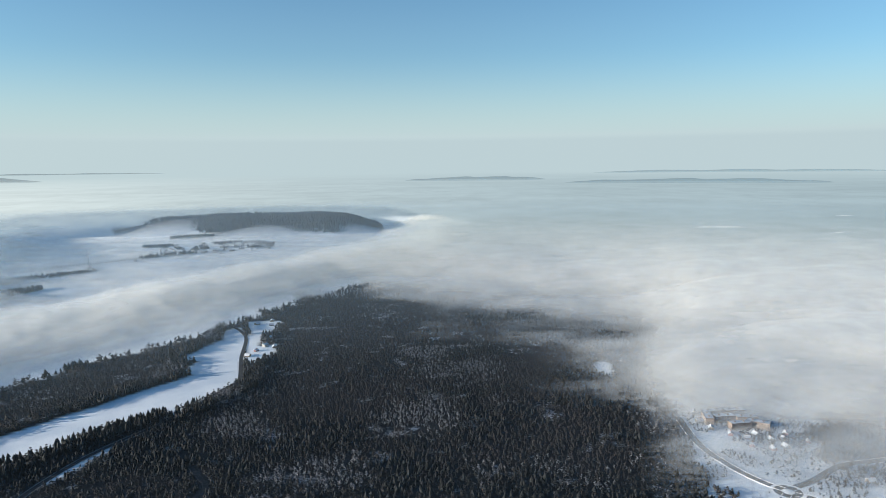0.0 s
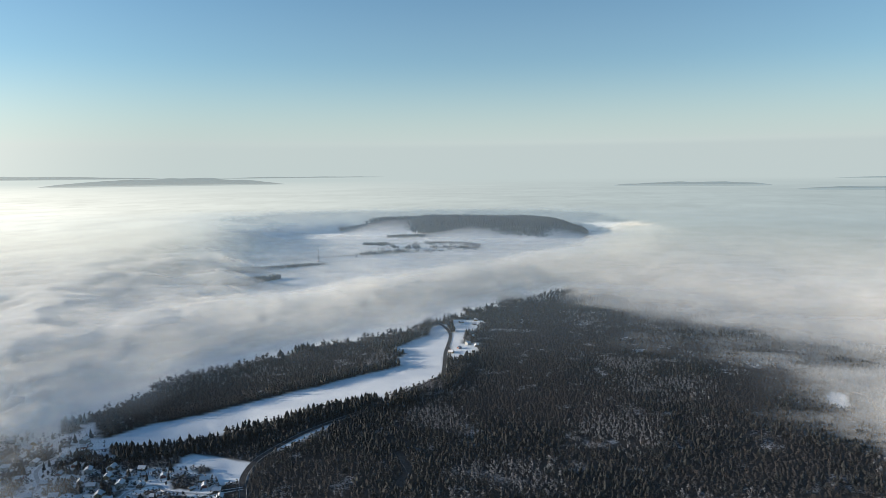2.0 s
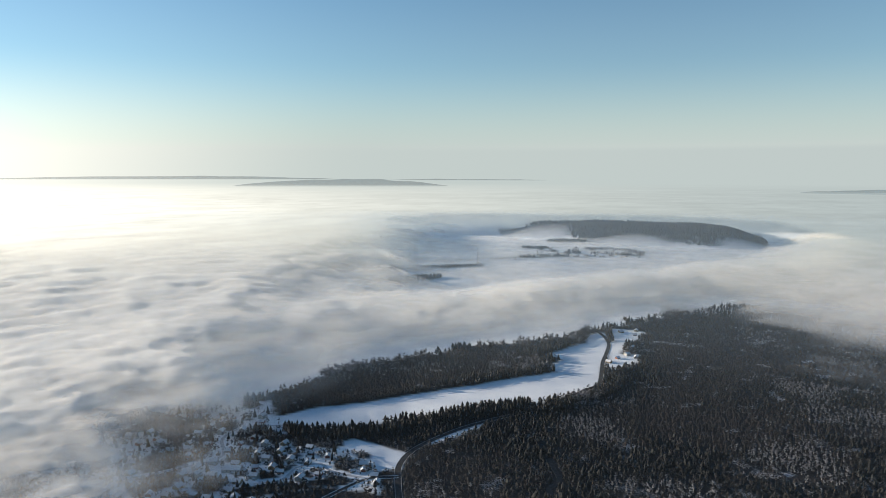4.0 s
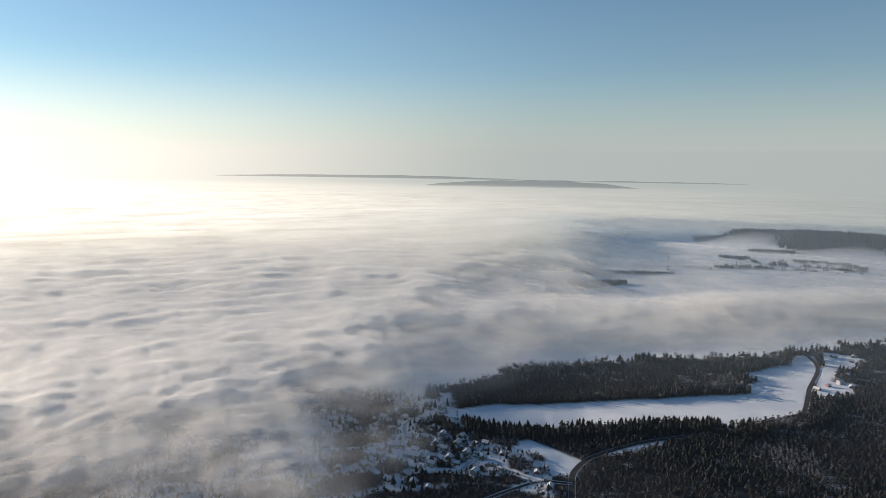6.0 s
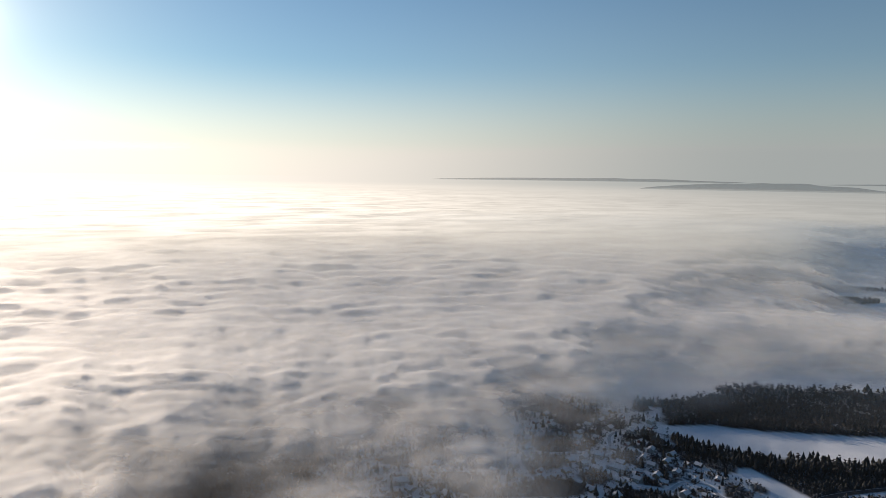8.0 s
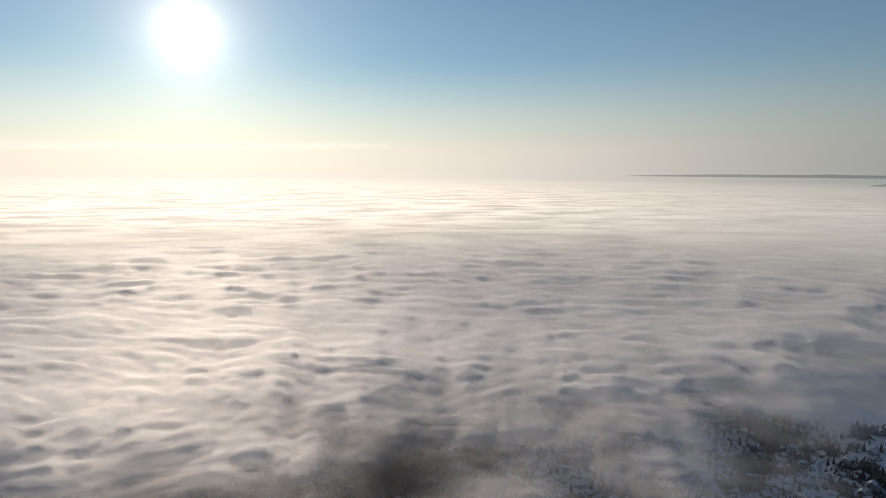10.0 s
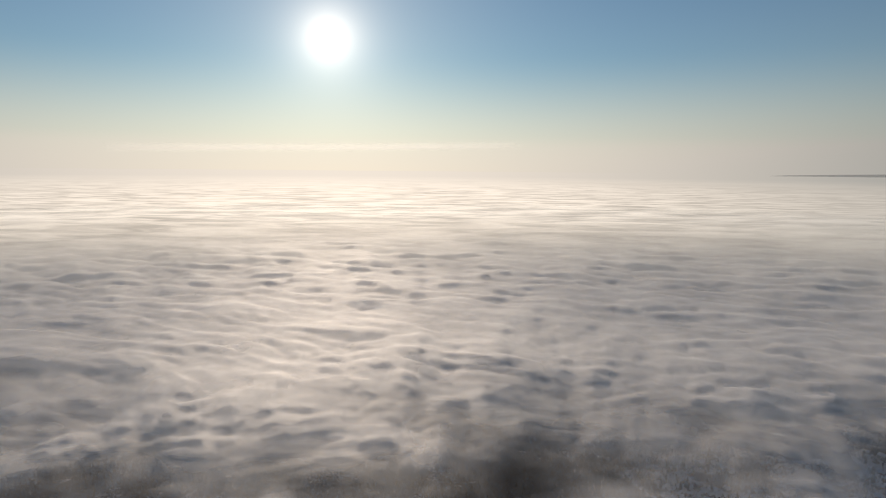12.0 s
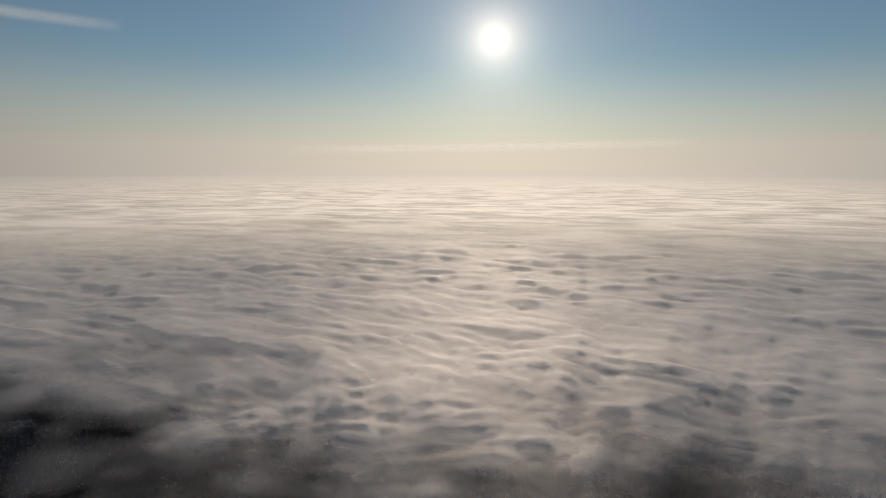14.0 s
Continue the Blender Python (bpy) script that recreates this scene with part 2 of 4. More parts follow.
def box(bm, x0, x1, y0, y1, z0, z1, bevel=0.0):
    c = Matrix.Translation(((x0 + x1) / 2, (y0 + y1) / 2, (z0 + z1) / 2)) @ Matrix.Diagonal((x1 - x0, y1 - y0, z1 - z0, 1))
    made = bmesh.ops.create_cube(bm, size=1, matrix=c)
    if bevel:
        edges = list({e for v in made["verts"] for e in v.link_edges})
        bmesh.ops.bevel(bm, geom=edges, offset=bevel, segments=1, affect="EDGES")
    return bm


rng = np.random.default_rng(11)
TABLE = rng.random((256, 256)).astype(np.float32)


def value_noise(x, y):
    xi, yi = np.floor(x).astype(int), np.floor(y).astype(int)
    fx, fy = x - xi, y - yi
    fx, fy = fx * fx * fx * (fx * (fx * 6 - 15) + 10), fy * fy * fy * (fy * (fy * 6 - 15) + 10)
    a, b = TABLE[xi % 256, yi % 256], TABLE[(xi + 1) % 256, yi % 256]
    c, d = TABLE[xi % 256, (yi + 1) % 256], TABLE[(xi + 1) % 256, (yi + 1) % 256]
    return (a + (b - a) * fx) * (1 - fy) + (c + (d - c) * fx) * fy


def fractal(x, y, size, octaves=4, gain=0.5):
    """0..1 noise with features of that many metres."""
    out, amp, total_ = 0.0, 1.0, 0.0
    ca, sa = math.cos(0.7), math.sin(0.7)
    x, y = x / size + 37.3, y / size + 11.9
    for _ in range(octaves):
        n = value_noise(x, y)
        out, total_ = out + n * amp, total_ + amp
        amp *= gain
        x, y = (x * ca - y * sa) * 2.03 + 5.1, (x * sa + y * ca) * 2.03 + 9.7
    return out / total_


WAYS = rng.uniform(0, 2 * np.pi, (256, 256)).astype(np.float32)


def perlin(x, y):
    """Gradient noise, about -0.7 to 0.7."""
    xi, yi = np.floor(x).astype(int), np.floor(y).astype(int)
    fx, fy = x - xi, y - yi
    ux, uy = fx * fx * fx * (fx * (fx * 6 - 15) + 10), fy * fy * fy * (fy * (fy * 6 - 15) + 10)

    def corner(i, j):
        a = WAYS[(xi + i) % 256, (yi + j) % 256]
        return np.cos(a) * (fx - i) + np.sin(a) * (fy - j)

    low = corner(0, 0) * (1 - ux) + corner(1, 0) * ux
    return low * (1 - uy) + (corner(0, 1) * (1 - ux) + corner(1, 1) * ux) * uy


def billow(x, y, size, octaves=4, gain=0.5):
    """0..1: round heads with creases between them, as on a cloud."""
    out, amp, total_ = 0.0, 1.0, 0.0
    ca, sa = math.cos(0.9), math.sin(0.9)
    x, y = x / size + 13.7, y / size + 71.3
    for _ in range(octaves):
        n = np.sqrt(perlin(x, y) ** 2 + 0.002) * 1.9
        out, total_ = out + n * amp, total_ + amp
        amp *= gain
        x, y = (x * ca - y * sa) * 2.07 + 5.1, (x * sa + y * ca) * 2.07 + 9.7
    return np.minimum(out / total_, 1)


def drifts(x, y, size, octaves=4, gain=0.5):
    """Soft noise round zero, about -0.5 to 0.5."""
    out, amp, total_ = 0.0, 1.0, 0.0
    ca, sa = math.cos(0.6), math.sin(0.6)
    x, y = x / size + 51.3, y / size + 23.9
    for _ in range(octaves):
        out, total_ = out + perlin(x, y) * amp, total_ + amp
        amp *= gain
        x, y = (x * ca - y * sa) * 2.05 + 5.1, (x * sa + y * ca) * 2.05 + 9.7
    return out / total_ * 1.2


def smooth_step(v, a, b):
    t = np.clip((v - a) / (b - a), 0, 1)
    return t * t * (3 - 2 * t)


def signed(poly, x, y):
    """Distance to a polygon's outline, positive inside."""
    p = np.asarray(poly, float)
    q = np.roll(p, -1, 0)
    best, inside = np.full(x.shape, 1e12), np.zeros(x.shape, bool)
    for (ax, ay), (bx, by) in zip(p, q):
        dx, dy = bx - ax, by - ay
        t = np.clip(((x - ax) * dx + (y - ay) * dy) / (dx * dx + dy * dy), 0, 1)
        best = np.minimum(best, (x - ax - t * dx) ** 2 + (y - ay - t * dy) ** 2)
        with np.errstate(divide="ignore", invalid="ignore"):
            inside ^= ((ay > y) != (by > y)) & (x < dx * (y - ay) / (dy if dy else 1e-9) + ax)
    return np.where(inside, 1, -1) * np.sqrt(best)


def line_distance(pts, x, y):
    best = np.full(x.shape, 1e12)
    for (ax, ay), (bx, by) in zip(pts[:-1], pts[1:]):
        dx, dy = bx - ax, by - ay
        t = np.clip(((x - ax) * dx + (y - ay) * dy) / (dx * dx + dy * dy), 0, 1)
        best = np.minimum(best, (x - ax - t * dx) ** 2 + (y - ay - t * dy) ** 2)
    return np.sqrt(best)


# Beyond NEAR_R the land is drawn in towards the eye along its sight lines, so that the horizon fits within 5 km.
NEAR_R, REACH = 4000.0, 850.0


def drawn_in(v):
    v = np.asarray(v, float)
    d = np.hypot(v[:, 0], v[:, 1])
    r = np.where(d > NEAR_R, NEAR_R + REACH * (1 - NEAR_R / np.maximum(d, 1)), d)
    s = (r / np.maximum(d, 1e-6))[:, None]
    s[d <= NEAR_R] = 1
    e = np.array(EYE)
    return e + (v - e) * s


# ---- plan ----
FIELD = ((-471, 1394), (-452, 1426), (-408, 1330), (-368, 1161), (-342, 1066), (-346, 1017), (-366, 976), (-381, 954),
         (-389, 912), (-414, 918), (-441, 895), (-475, 845), (-504, 792), (-542, 735), (-570, 695), (-605, 667), (-675, 646),
         (-691, 662), (-669, 722), (-620, 777), (-577, 852), (-522, 939), (-476, 1017), (-431, 1092), (-454, 1119),
         (-450, 1176), (-487, 1188), (-475, 1260), (-456, 1320))
PADDOCK = ((-557, 630), (-546, 660), (-460, 662), (-440, 620), (-472, 590), (-499, 610), (-545, 622))
OPENING = ((-447, 1479), (-372, 1491), (-372, 1401), (-384, 1352), (-365, 1274), (-328, 1290), (-324, 1222), (-350, 1121), (-404, 1332))
GROVES = ((-628, 548, 22), (-770, 575, 48), (-700, 478, 34), (-505, 627, 11), (-660, 440, 26), (-600, 470, 20), (-560, 545, 8),
          (-690, 372, 30), (-735, 640, 22), (-610, 622, 26), (-570, 640, 24), (-540, 500, 18), (-500, 560, 8), (-640, 330, 30))
ROADSIDE = ((-453, 702), (-445, 742), (-424, 798), (-418, 792), (-435, 738), (-444, 704))
POND = ((262, 1082), (266, 1122), (280, 1146), (292, 1136), (287, 1100), (282, 1068), (270, 1058))
VILLAGE = ((-425, 560), (-462, 600), (-500, 622), (-550, 622), (-600, 615), (-660, 635), (-700, 672), (-850, 620), (-830, 330), (-740, 170), (-640, 215), (-560, 430), (-490, 530))
TOWN = ((240, 480), (281, 640), (300, 735), (320, 836), (338, 966), (520, 1050), (720, 900), (760, 600), (600, 440), (360, 500))
THICKET = ((520, 900), (470, 800), (455, 745), (560, 730), (640, 800), (640, 900))
SPOTS_A = ((-630, 583), (-598, 579), (-567, 566), (-544, 572), (-574, 608), (-648, 625), (-731, 560), (-742, 590), (-758, 612), (-729, 643), (-660, 592), (-573, 541))
SPOTS_B = ((-537, 600), (-454, 588), (-646, 490), (-725, 454), (-793, 529), (-655, 545), (-642, 512), (-522, 535), (-512, 556), (-530, 469), (-716, 534), (-680, 425))
SPOTS_C = ((-702, 440), (-441, 575), (-560, 596), (-475, 593), (-611, 600), (-595, 553), (-484, 605), (-590, 530), (-618, 560), (-690, 600), (-700, 520), (-760, 480))
ROAD_MAIN = ((-330, 470), (-404, 566), (-430, 601), (-446, 626), (-456, 660), (-456, 695), (-443, 760), (-422, 815), (-380, 905),
             (-345, 1040), (-342, 1066), (-368, 1161), (-379, 1199), (-409, 1330), (-444, 1400), (-478, 1440))
ROAD_SIDE = ((-430, 602), (-457, 579), (-466, 541), (-470, 500))
ROAD_VILLAGE = ((-457, 579), (-505, 572), (-532, 580), (-548, 556), (-540, 525), (-560, 500))
ROAD_BACK = ((-659, 645), (-700, 612), (-694, 569), (-650, 530), (-668, 480), (-700, 420))
ROAD_LANE = ((-262, 655), (-268, 667), (-266, 692), (-281, 715), (-300, 740))
ROAD_TOWN = ((323, 876), (318, 784), (333, 721), (352, 684), (364, 671))
ROAD_EAST = ((370, 671), (408, 691), (459, 725), (519, 739), (640, 770))
ROAD_SOUTH = ((362, 660), (345, 640), (330, 600), (320, 520))
ROAD_SOUTH_B = ((371, 660), (388, 648), (410, 610), (450, 560))
RING_AT = (366, 666)
CLEAR_NEAR = ((900, 300), (700, 540), (530, 745), (430, 845), (358, 905), (325, 1040), (338, 1190), (285, 1300), (177, 1400), (85, 1460),
              (-30, 1420), (-127, 1560), (-290, 1870), (-400, 1745), (-462, 1590), (-520, 1460), (-580, 1365), (-645, 1280), (-700, 1180),
              (-755, 1060), (-815, 950), (-850, 850), (-855, 760), (-838, 650), (-812, 560), (-775, 483), (-760, 405), (-722, 350), (-706, 270),
              (-718, 170), (-738, 60), (-722, -20), (-655, -78), (-560, -210), (-540, -320), (-602, -415), (-590, -560), (-650, -683), (-784, -987),
              (-300, -1500), (700, -1000))
TROUGH = ((-930, 760), (-1130, 1030), (-1330, 1400), (-1450, 1800))
TREELINE = ((-690, 664), (-746, 668), (-775, 715), (-786, 830), (-768, 930), (-712, 1035), (-660, 1150), (-592, 1255), (-520, 1370), (-475, 1460),
            (-436, 1570), (-385, 1700), (-290, 1850), (-150, 2000), (200, 2600), (-2500, 3300), (-2500, 640), (-860, 560), (-700, 640))
CLEAR_FAR = ((-349, 3896), (-502, 2974), (-825, 2380), (-1082, 1953), (-1130, 1650), (-1340, 1760), (-1540, 2230),
             (-1840, 2900), (-2420, 3800), (-2500, 4350), (-1716, 4500), (-1219, 4800), (-586, 4539))
HILL = ((-2050, 3800), (-1700, 3640), (-1200, 3530), (-800, 3420), (-540, 3430), (-340, 3720), (-420, 4150), (-900, 4500), (-1500, 4400), (-1950, 4050))


def land(x, y):
    """Height of the land."""
    h = 3.0 * (fractal(x, y, 420, 3) - 0.5)
    h = h + 62 * smooth_step(signed(HILL, x, y), -40, 230) * (0.75 + 0.5 * fractal(x, y, 500, 2))
    return h


def polar(r0, r1, rings, fan, wide=False, dense=None):
    """A round net of points, close together where the camera looks."""
    if wide:
        a = np.linspace(0, 2 * np.pi, fan, endpoint=False)
    else:
        a = np.radians(np.concatenate([np.linspace(-42, 148, fan), np.linspace(148, 318, fan // 6)[1:-1]]))
    if dense:
        lo, hi = dense
        few = (rings - int(rings * 0.72)) // 2
        r = np.concatenate([np.geomspace(r0, lo, few, endpoint=False), np.geomspace(lo, hi, rings - 2 * few, endpoint=False), np.geomspace(hi, r1, few)])
    else:
        r = np.geomspace(r0, r1, rings)
    A, Rr = np.meshgrid(a, r)
    x, y = (-Rr * np.sin(A)).ravel(), (Rr * np.cos(A)).ravel()
    n = len(a)
    i = np.arange(rings - 1)[:, None] * n
    j = np.arange(n)[None]
    k = (j + 1) % n
    quads = np.stack([i + j, i + n + j, i + n + k, i + k], -1).reshape(-1, 4)
    return x, y, quads


def wood_cover(x, y):
    """1 in the forest, 0 on open snow, village and roads."""
    w = np.ones_like(x)
    for p, edge in ((FIELD, 4), (PADDOCK, 3), (OPENING, 8), (POND, 6), (ROADSIDE, 3), (VILLAGE, 12), (TOWN, 10)):
        rag = (fractal(x, y, 35, 3) - 0.5) * 2 * edge
        w = np.minimum(w, smooth_step(-signed(p, x, y) + rag, -2, 4))
    w = np.maximum(w, smooth_step(signed(THICKET, x, y) + (fractal(x, y, 60, 3) - 0.5) * 50, -4, 8))
    w = np.maximum(w, smooth_step(signed(HILL, x, y) + (fractal(x, y, 200, 3) - 0.5) * 60, -10, 20))
    for cx, cy, r in GROVES:
        w = np.maximum(w, smooth_step(r + (fractal(x, y, 18, 2) - 0.5) * 16 - np.hypot(x - cx, y - cy), -2, 3))
    clumps = smooth_step(fractal(x + 300, y, 46, 3), 0.52, 0.57) * smooth_step(signed(VILLAGE, x, y), 0, 10) * (np.min([line_distance(p, x, y) for p in (ROAD_SIDE, ROAD_VILLAGE, ROAD_BACK)], 0) > 7)
    w = np.maximum(w, clumps)
    near_village = signed(VILLAGE, x, y) > 0
    if near_village.any():
        for cx, cy in SPOTS_A + SPOTS_B + SPOTS_C + ((-607, 510), (-673, 258)):
            w = np.where(near_village & (np.hypot(x - cx, y - cy) < 11), 0, w)
    far = np.hypot(x, y)
    w = np.where((far > 1950) & (signed(HILL, x, y) < -5), 0, w)
    beyond = signed(TREELINE, x, y) + (fractal(x, y, 55, 4) - 0.5) * 80
    w = np.where(signed(HILL, x, y) < -30, np.minimum(w, smooth_step(-beyond, -2, 4)), w)      # snowy fields behind the wooded strip
    return w

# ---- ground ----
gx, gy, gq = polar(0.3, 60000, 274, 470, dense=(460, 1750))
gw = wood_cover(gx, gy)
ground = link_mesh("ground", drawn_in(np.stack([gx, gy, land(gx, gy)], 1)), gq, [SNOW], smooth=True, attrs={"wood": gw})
tagged(ground, "snow-covered winter ground with dark forest floor", "ground", kind="structure")


# ---- fog ----
def fog_depth(x, y):
    """Depth of the fog over the land, in metres, without its billows."""
    d = np.hypot(x, y)
    az = np.degrees(np.arctan2(-x, y))
    east = smooth_step(az, 16, 0)
    rag = drifts(x, y, 420, 5, 0.5) * (1 - east) + drifts(x * 0.4, y, 420, 5, 0.5) * east      # drawn out along the wind in the east
    tatter = drifts(x + 90, y, 150, 4, 0.5) * (1 - east) + drifts(x * 0.3, y, 150, 4, 0.5) * east
    north = smooth_step(az, 6, 16) * smooth_step(az, 52, 44) * smooth_step(d, 800, 1000)      # a clean edge along the wooded strip
    s = -signed(CLEAR_NEAR, x, y) + (rag * 220 + tatter * 90) * (1 - 0.7 * north) * (1 + 0.7 * east) - 95 * east * smooth_step(az, -24, -15) - 22 * smooth_step(az, 70, 84)
    wide_ = 400 - 60 * north + 120 * smooth_step(az, 60, 90) + 260 * east
    depth = 54 * smooth_step(s, -50, wide_) ** 0.85 + 16 * smooth_step(s, 500, 1600)
    # thin scud that creeps out over woods and village
    village = smooth_step(az, 46, 54) * smooth_step(az, 70, 60)
    skirt = smooth_step(s, -190 - 60 * village, 90) * np.clip(0.55 + 1.3 * tatter + 0.7 * rag, 0, 1.4)
    depth = depth + (8 + 7 * village) * skirt * (1 - 0.3 * north)
    town = smooth_step(az, -16, -22) * smooth_step(d, 640, 900)
    depth = depth + 15 * town * np.clip(0.75 + 0.9 * tatter + 0.6 * rag, 0.2, 1.3)      # a thin veil over the town
    gap_ = signed(CLEAR_FAR, x, y) + rag * 300
    shut = smooth_step(-gap_, 20, 480)
    streak = drifts(x + 0.6 * y, y * 3.0, 420, 4)
    west = smooth_step(az + streak * 9, 30.5, 42)
    shut = np.maximum(shut, west * (0.72 + 0.5 * streak))
    depth = np.maximum(depth * shut, np.clip(5 + 16 * streak, 0, 14) * smooth_step(d, 1700, 2200))
    trough = smooth_step(line_distance(TROUGH, x, y) + rag * 160, 170, 30)
    return depth * (1 - 0.18 * trough)


def relief(x, y):
    """Billows of the fog's top, in metres."""
    d = np.hypot(x, y)
    calm = 1 / (1 + (d / 5200) ** 2)
    # waves of fog run north to south, torn and bent
    ca, sa = math.cos(radians(13)), math.sin(radians(13))
    u, v = (y * ca + x * sa) / (1.0 + 0.8 * smooth_step(d, 800, 1500)), y * sa - x * ca
    u, v = u + 34 * perlin(x / 170, y / 170), v + 60 * perlin(x / 210 + 40, y / 210)
    heads = billow(u, v, 90, 4, 0.40) - 0.36
    swell = perlin(u / 260 + 7, v / 260) + 0.5 * perlin(u / 120, v / 120 + 31)
    az = np.degrees(np.arctan2(-x, y))
    calm = calm * (0.16 + 0.84 * smooth_step(az, 20, 72))      # smoother where the bank drifts over the woods
    return (heads * (4 + 9 * smooth_step(d, 1300, 900)) + swell * 4 + drifts(u, v, 92, 5, 0.54) * (8 + 9 * smooth_step(d, 850, 1400) + 9 * smooth_step(d, 1300, 1900))) * calm


LAYERS = 5


def fog_sheet(name, level, share, rings, fan, mat, label, r1=4100):
    """One of the thin layers that make up the fog; level: 1 at its top, 0 on the land; share: its part of the density."""
    x, y, q = polar(430, r1, rings, fan)
    bumps = relief(x, y)
    flat = smooth_step(np.degrees(np.arctan2(-x, y)), 36, 54)      # towards the sun the bank stands high and thins out without falling
    over = 1 / (1 - 62 * level * flat / EYE.z)                     # the high edge hangs out over the land
    t = fog_depth(x * over, y * over)
    top = np.maximum(t + bumps * smooth_step(t, 4, 45), 0) * (1 - flat) + np.maximum(56 + 0.35 * t + bumps, 2) * flat
    t = np.maximum(t + bumps * 1.6 * smooth_step(t, 2, 20), 0)
    dens = 1 - np.exp(-0.066 * t * share / LAYERS)
    some = (t > 0.8)[q].any(1)
    used, q = np.unique(q[some], return_inverse=True)
    x, y, top, dens = x[used], y[used], top[used], dens[used]
    ob = link_mesh(name, np.stack([x, y, land(x, y) * 0.3 + 0.6 + top * level], 1), q.reshape(-1, 4), [mat], smooth=True, attrs={"cover": dens})
    return tagged(ob, label, "fog", kind="stuff")


for step in range(LAYERS):
    fine_net = step < 2
    fog_sheet("fog_sea", 1 - step / LAYERS, (0.5, 0.8, 1.1, 1.3, 1.3)[step], 250 if fine_net else 130, 620 if fine_net else 320, FOG_TOP, "sea of white low fog with billowing top")
# one thin sheet stands in for the air's haze, denser with distance
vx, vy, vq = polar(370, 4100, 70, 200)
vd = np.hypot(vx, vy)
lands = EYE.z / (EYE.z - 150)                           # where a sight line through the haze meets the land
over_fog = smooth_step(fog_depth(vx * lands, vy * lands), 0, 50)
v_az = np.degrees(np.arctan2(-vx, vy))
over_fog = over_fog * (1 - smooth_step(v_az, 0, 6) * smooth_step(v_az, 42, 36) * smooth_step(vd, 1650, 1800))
# air lit brighter on headings towards the sun is put into the cover
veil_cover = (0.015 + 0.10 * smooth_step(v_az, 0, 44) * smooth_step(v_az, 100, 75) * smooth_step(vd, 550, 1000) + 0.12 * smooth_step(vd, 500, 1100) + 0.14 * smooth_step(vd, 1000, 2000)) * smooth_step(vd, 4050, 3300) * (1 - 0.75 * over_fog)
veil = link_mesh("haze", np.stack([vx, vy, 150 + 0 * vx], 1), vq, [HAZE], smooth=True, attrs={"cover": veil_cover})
tagged(veil, "faint blue winter haze in the air", "haze", kind="stuff")
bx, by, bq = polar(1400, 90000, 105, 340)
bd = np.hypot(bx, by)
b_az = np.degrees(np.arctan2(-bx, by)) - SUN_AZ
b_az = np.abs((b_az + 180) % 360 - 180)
# share of painted sunlight in the far fog's glow, by heading
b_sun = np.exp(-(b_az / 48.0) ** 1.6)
# sky's haze colour at the horizon, painted into the far fog as it dissolves
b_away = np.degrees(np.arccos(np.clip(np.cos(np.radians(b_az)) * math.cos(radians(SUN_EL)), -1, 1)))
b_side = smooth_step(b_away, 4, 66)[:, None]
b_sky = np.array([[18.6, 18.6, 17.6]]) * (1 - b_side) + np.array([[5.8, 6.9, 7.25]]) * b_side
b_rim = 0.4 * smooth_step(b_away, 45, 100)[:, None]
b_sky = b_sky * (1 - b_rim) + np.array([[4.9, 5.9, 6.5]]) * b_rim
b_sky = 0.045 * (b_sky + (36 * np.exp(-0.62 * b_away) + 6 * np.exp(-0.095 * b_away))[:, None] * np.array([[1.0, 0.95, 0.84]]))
backdrop = link_mesh("backdrop_1", drawn_in(np.stack([bx, by, 96 + 0 * bx], 1)), bq, [FAR_FOG_GLOW], smooth=True,
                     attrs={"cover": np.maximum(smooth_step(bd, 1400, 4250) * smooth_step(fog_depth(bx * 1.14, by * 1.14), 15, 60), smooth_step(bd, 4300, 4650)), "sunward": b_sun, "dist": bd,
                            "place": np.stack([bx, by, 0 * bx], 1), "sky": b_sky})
tagged(backdrop, "glowing far sea of fog reaching to the horizon", "backdrop", kind="structure")

# ---- woods ----
def ring_cone(z0, z1, r, n, wob, lean=(0, 0), jag=0.35):
    """A ragged cone of boughs."""
    v, f = [(lean[0] * z1, lean[1] * z1, z1)], []
    for i in range(n):
        a = 2 * math.pi * i / n + wob
        k = r * (1 + jag * (0.5 if i % 2 else -0.5) + 0.25 * math.sin(i * 12.9 + wob * 7))
        v.append((math.cos(a) * k, math.sin(a) * k, z0 - 0.03 * (i % 2)))
    for i in range(n):
        f.append((0, 1 + i, 1 + (i + 1) % n))
    return v, f


def stem(h, r, n=3, lean=(0, 0)):
    v = [(math.cos(2 * math.pi * i / n) * r, math.sin(2 * math.pi * i / n) * r, -0.03) for i in range(n)] + [(lean[0] * h, lean[1] * h, h)]
    return v, [(i, (i + 1) % n, n) for i in range(n)]


def joined(pieces):
    """pieces: (verts, faces, material index)."""
    V, F_, M = [], [], []
    for v, f, m in pieces:
        F_ += [tuple(len(V) + i for i in t) for t in f]
        V += v
        M += [m] * len(f)
    return np.array(V, np.float32), np.array(F_, np.int32), np.array(M, np.int32)


def spruce(seed, tiers=3):
    r = random.Random(seed)
    lean = (r.uniform(-0.03, 0.03), r.uniform(-0.03, 0.03))
    out = [(*stem(0.5, 0.018, 3, lean), 1)]
    for i in range(tiers):
        a = 0.10 + 0.66 * i / tiers
        out.append((*ring_cone(a, min(a + 0.46 - 0.03 * i, 1.0), 0.20 * (1 - 0.70 * i / tiers) * r.uniform(0.85, 1.15), 5 + i % 2, r.uniform(0, 6), lean, 0.45), 0))
    return joined(out)


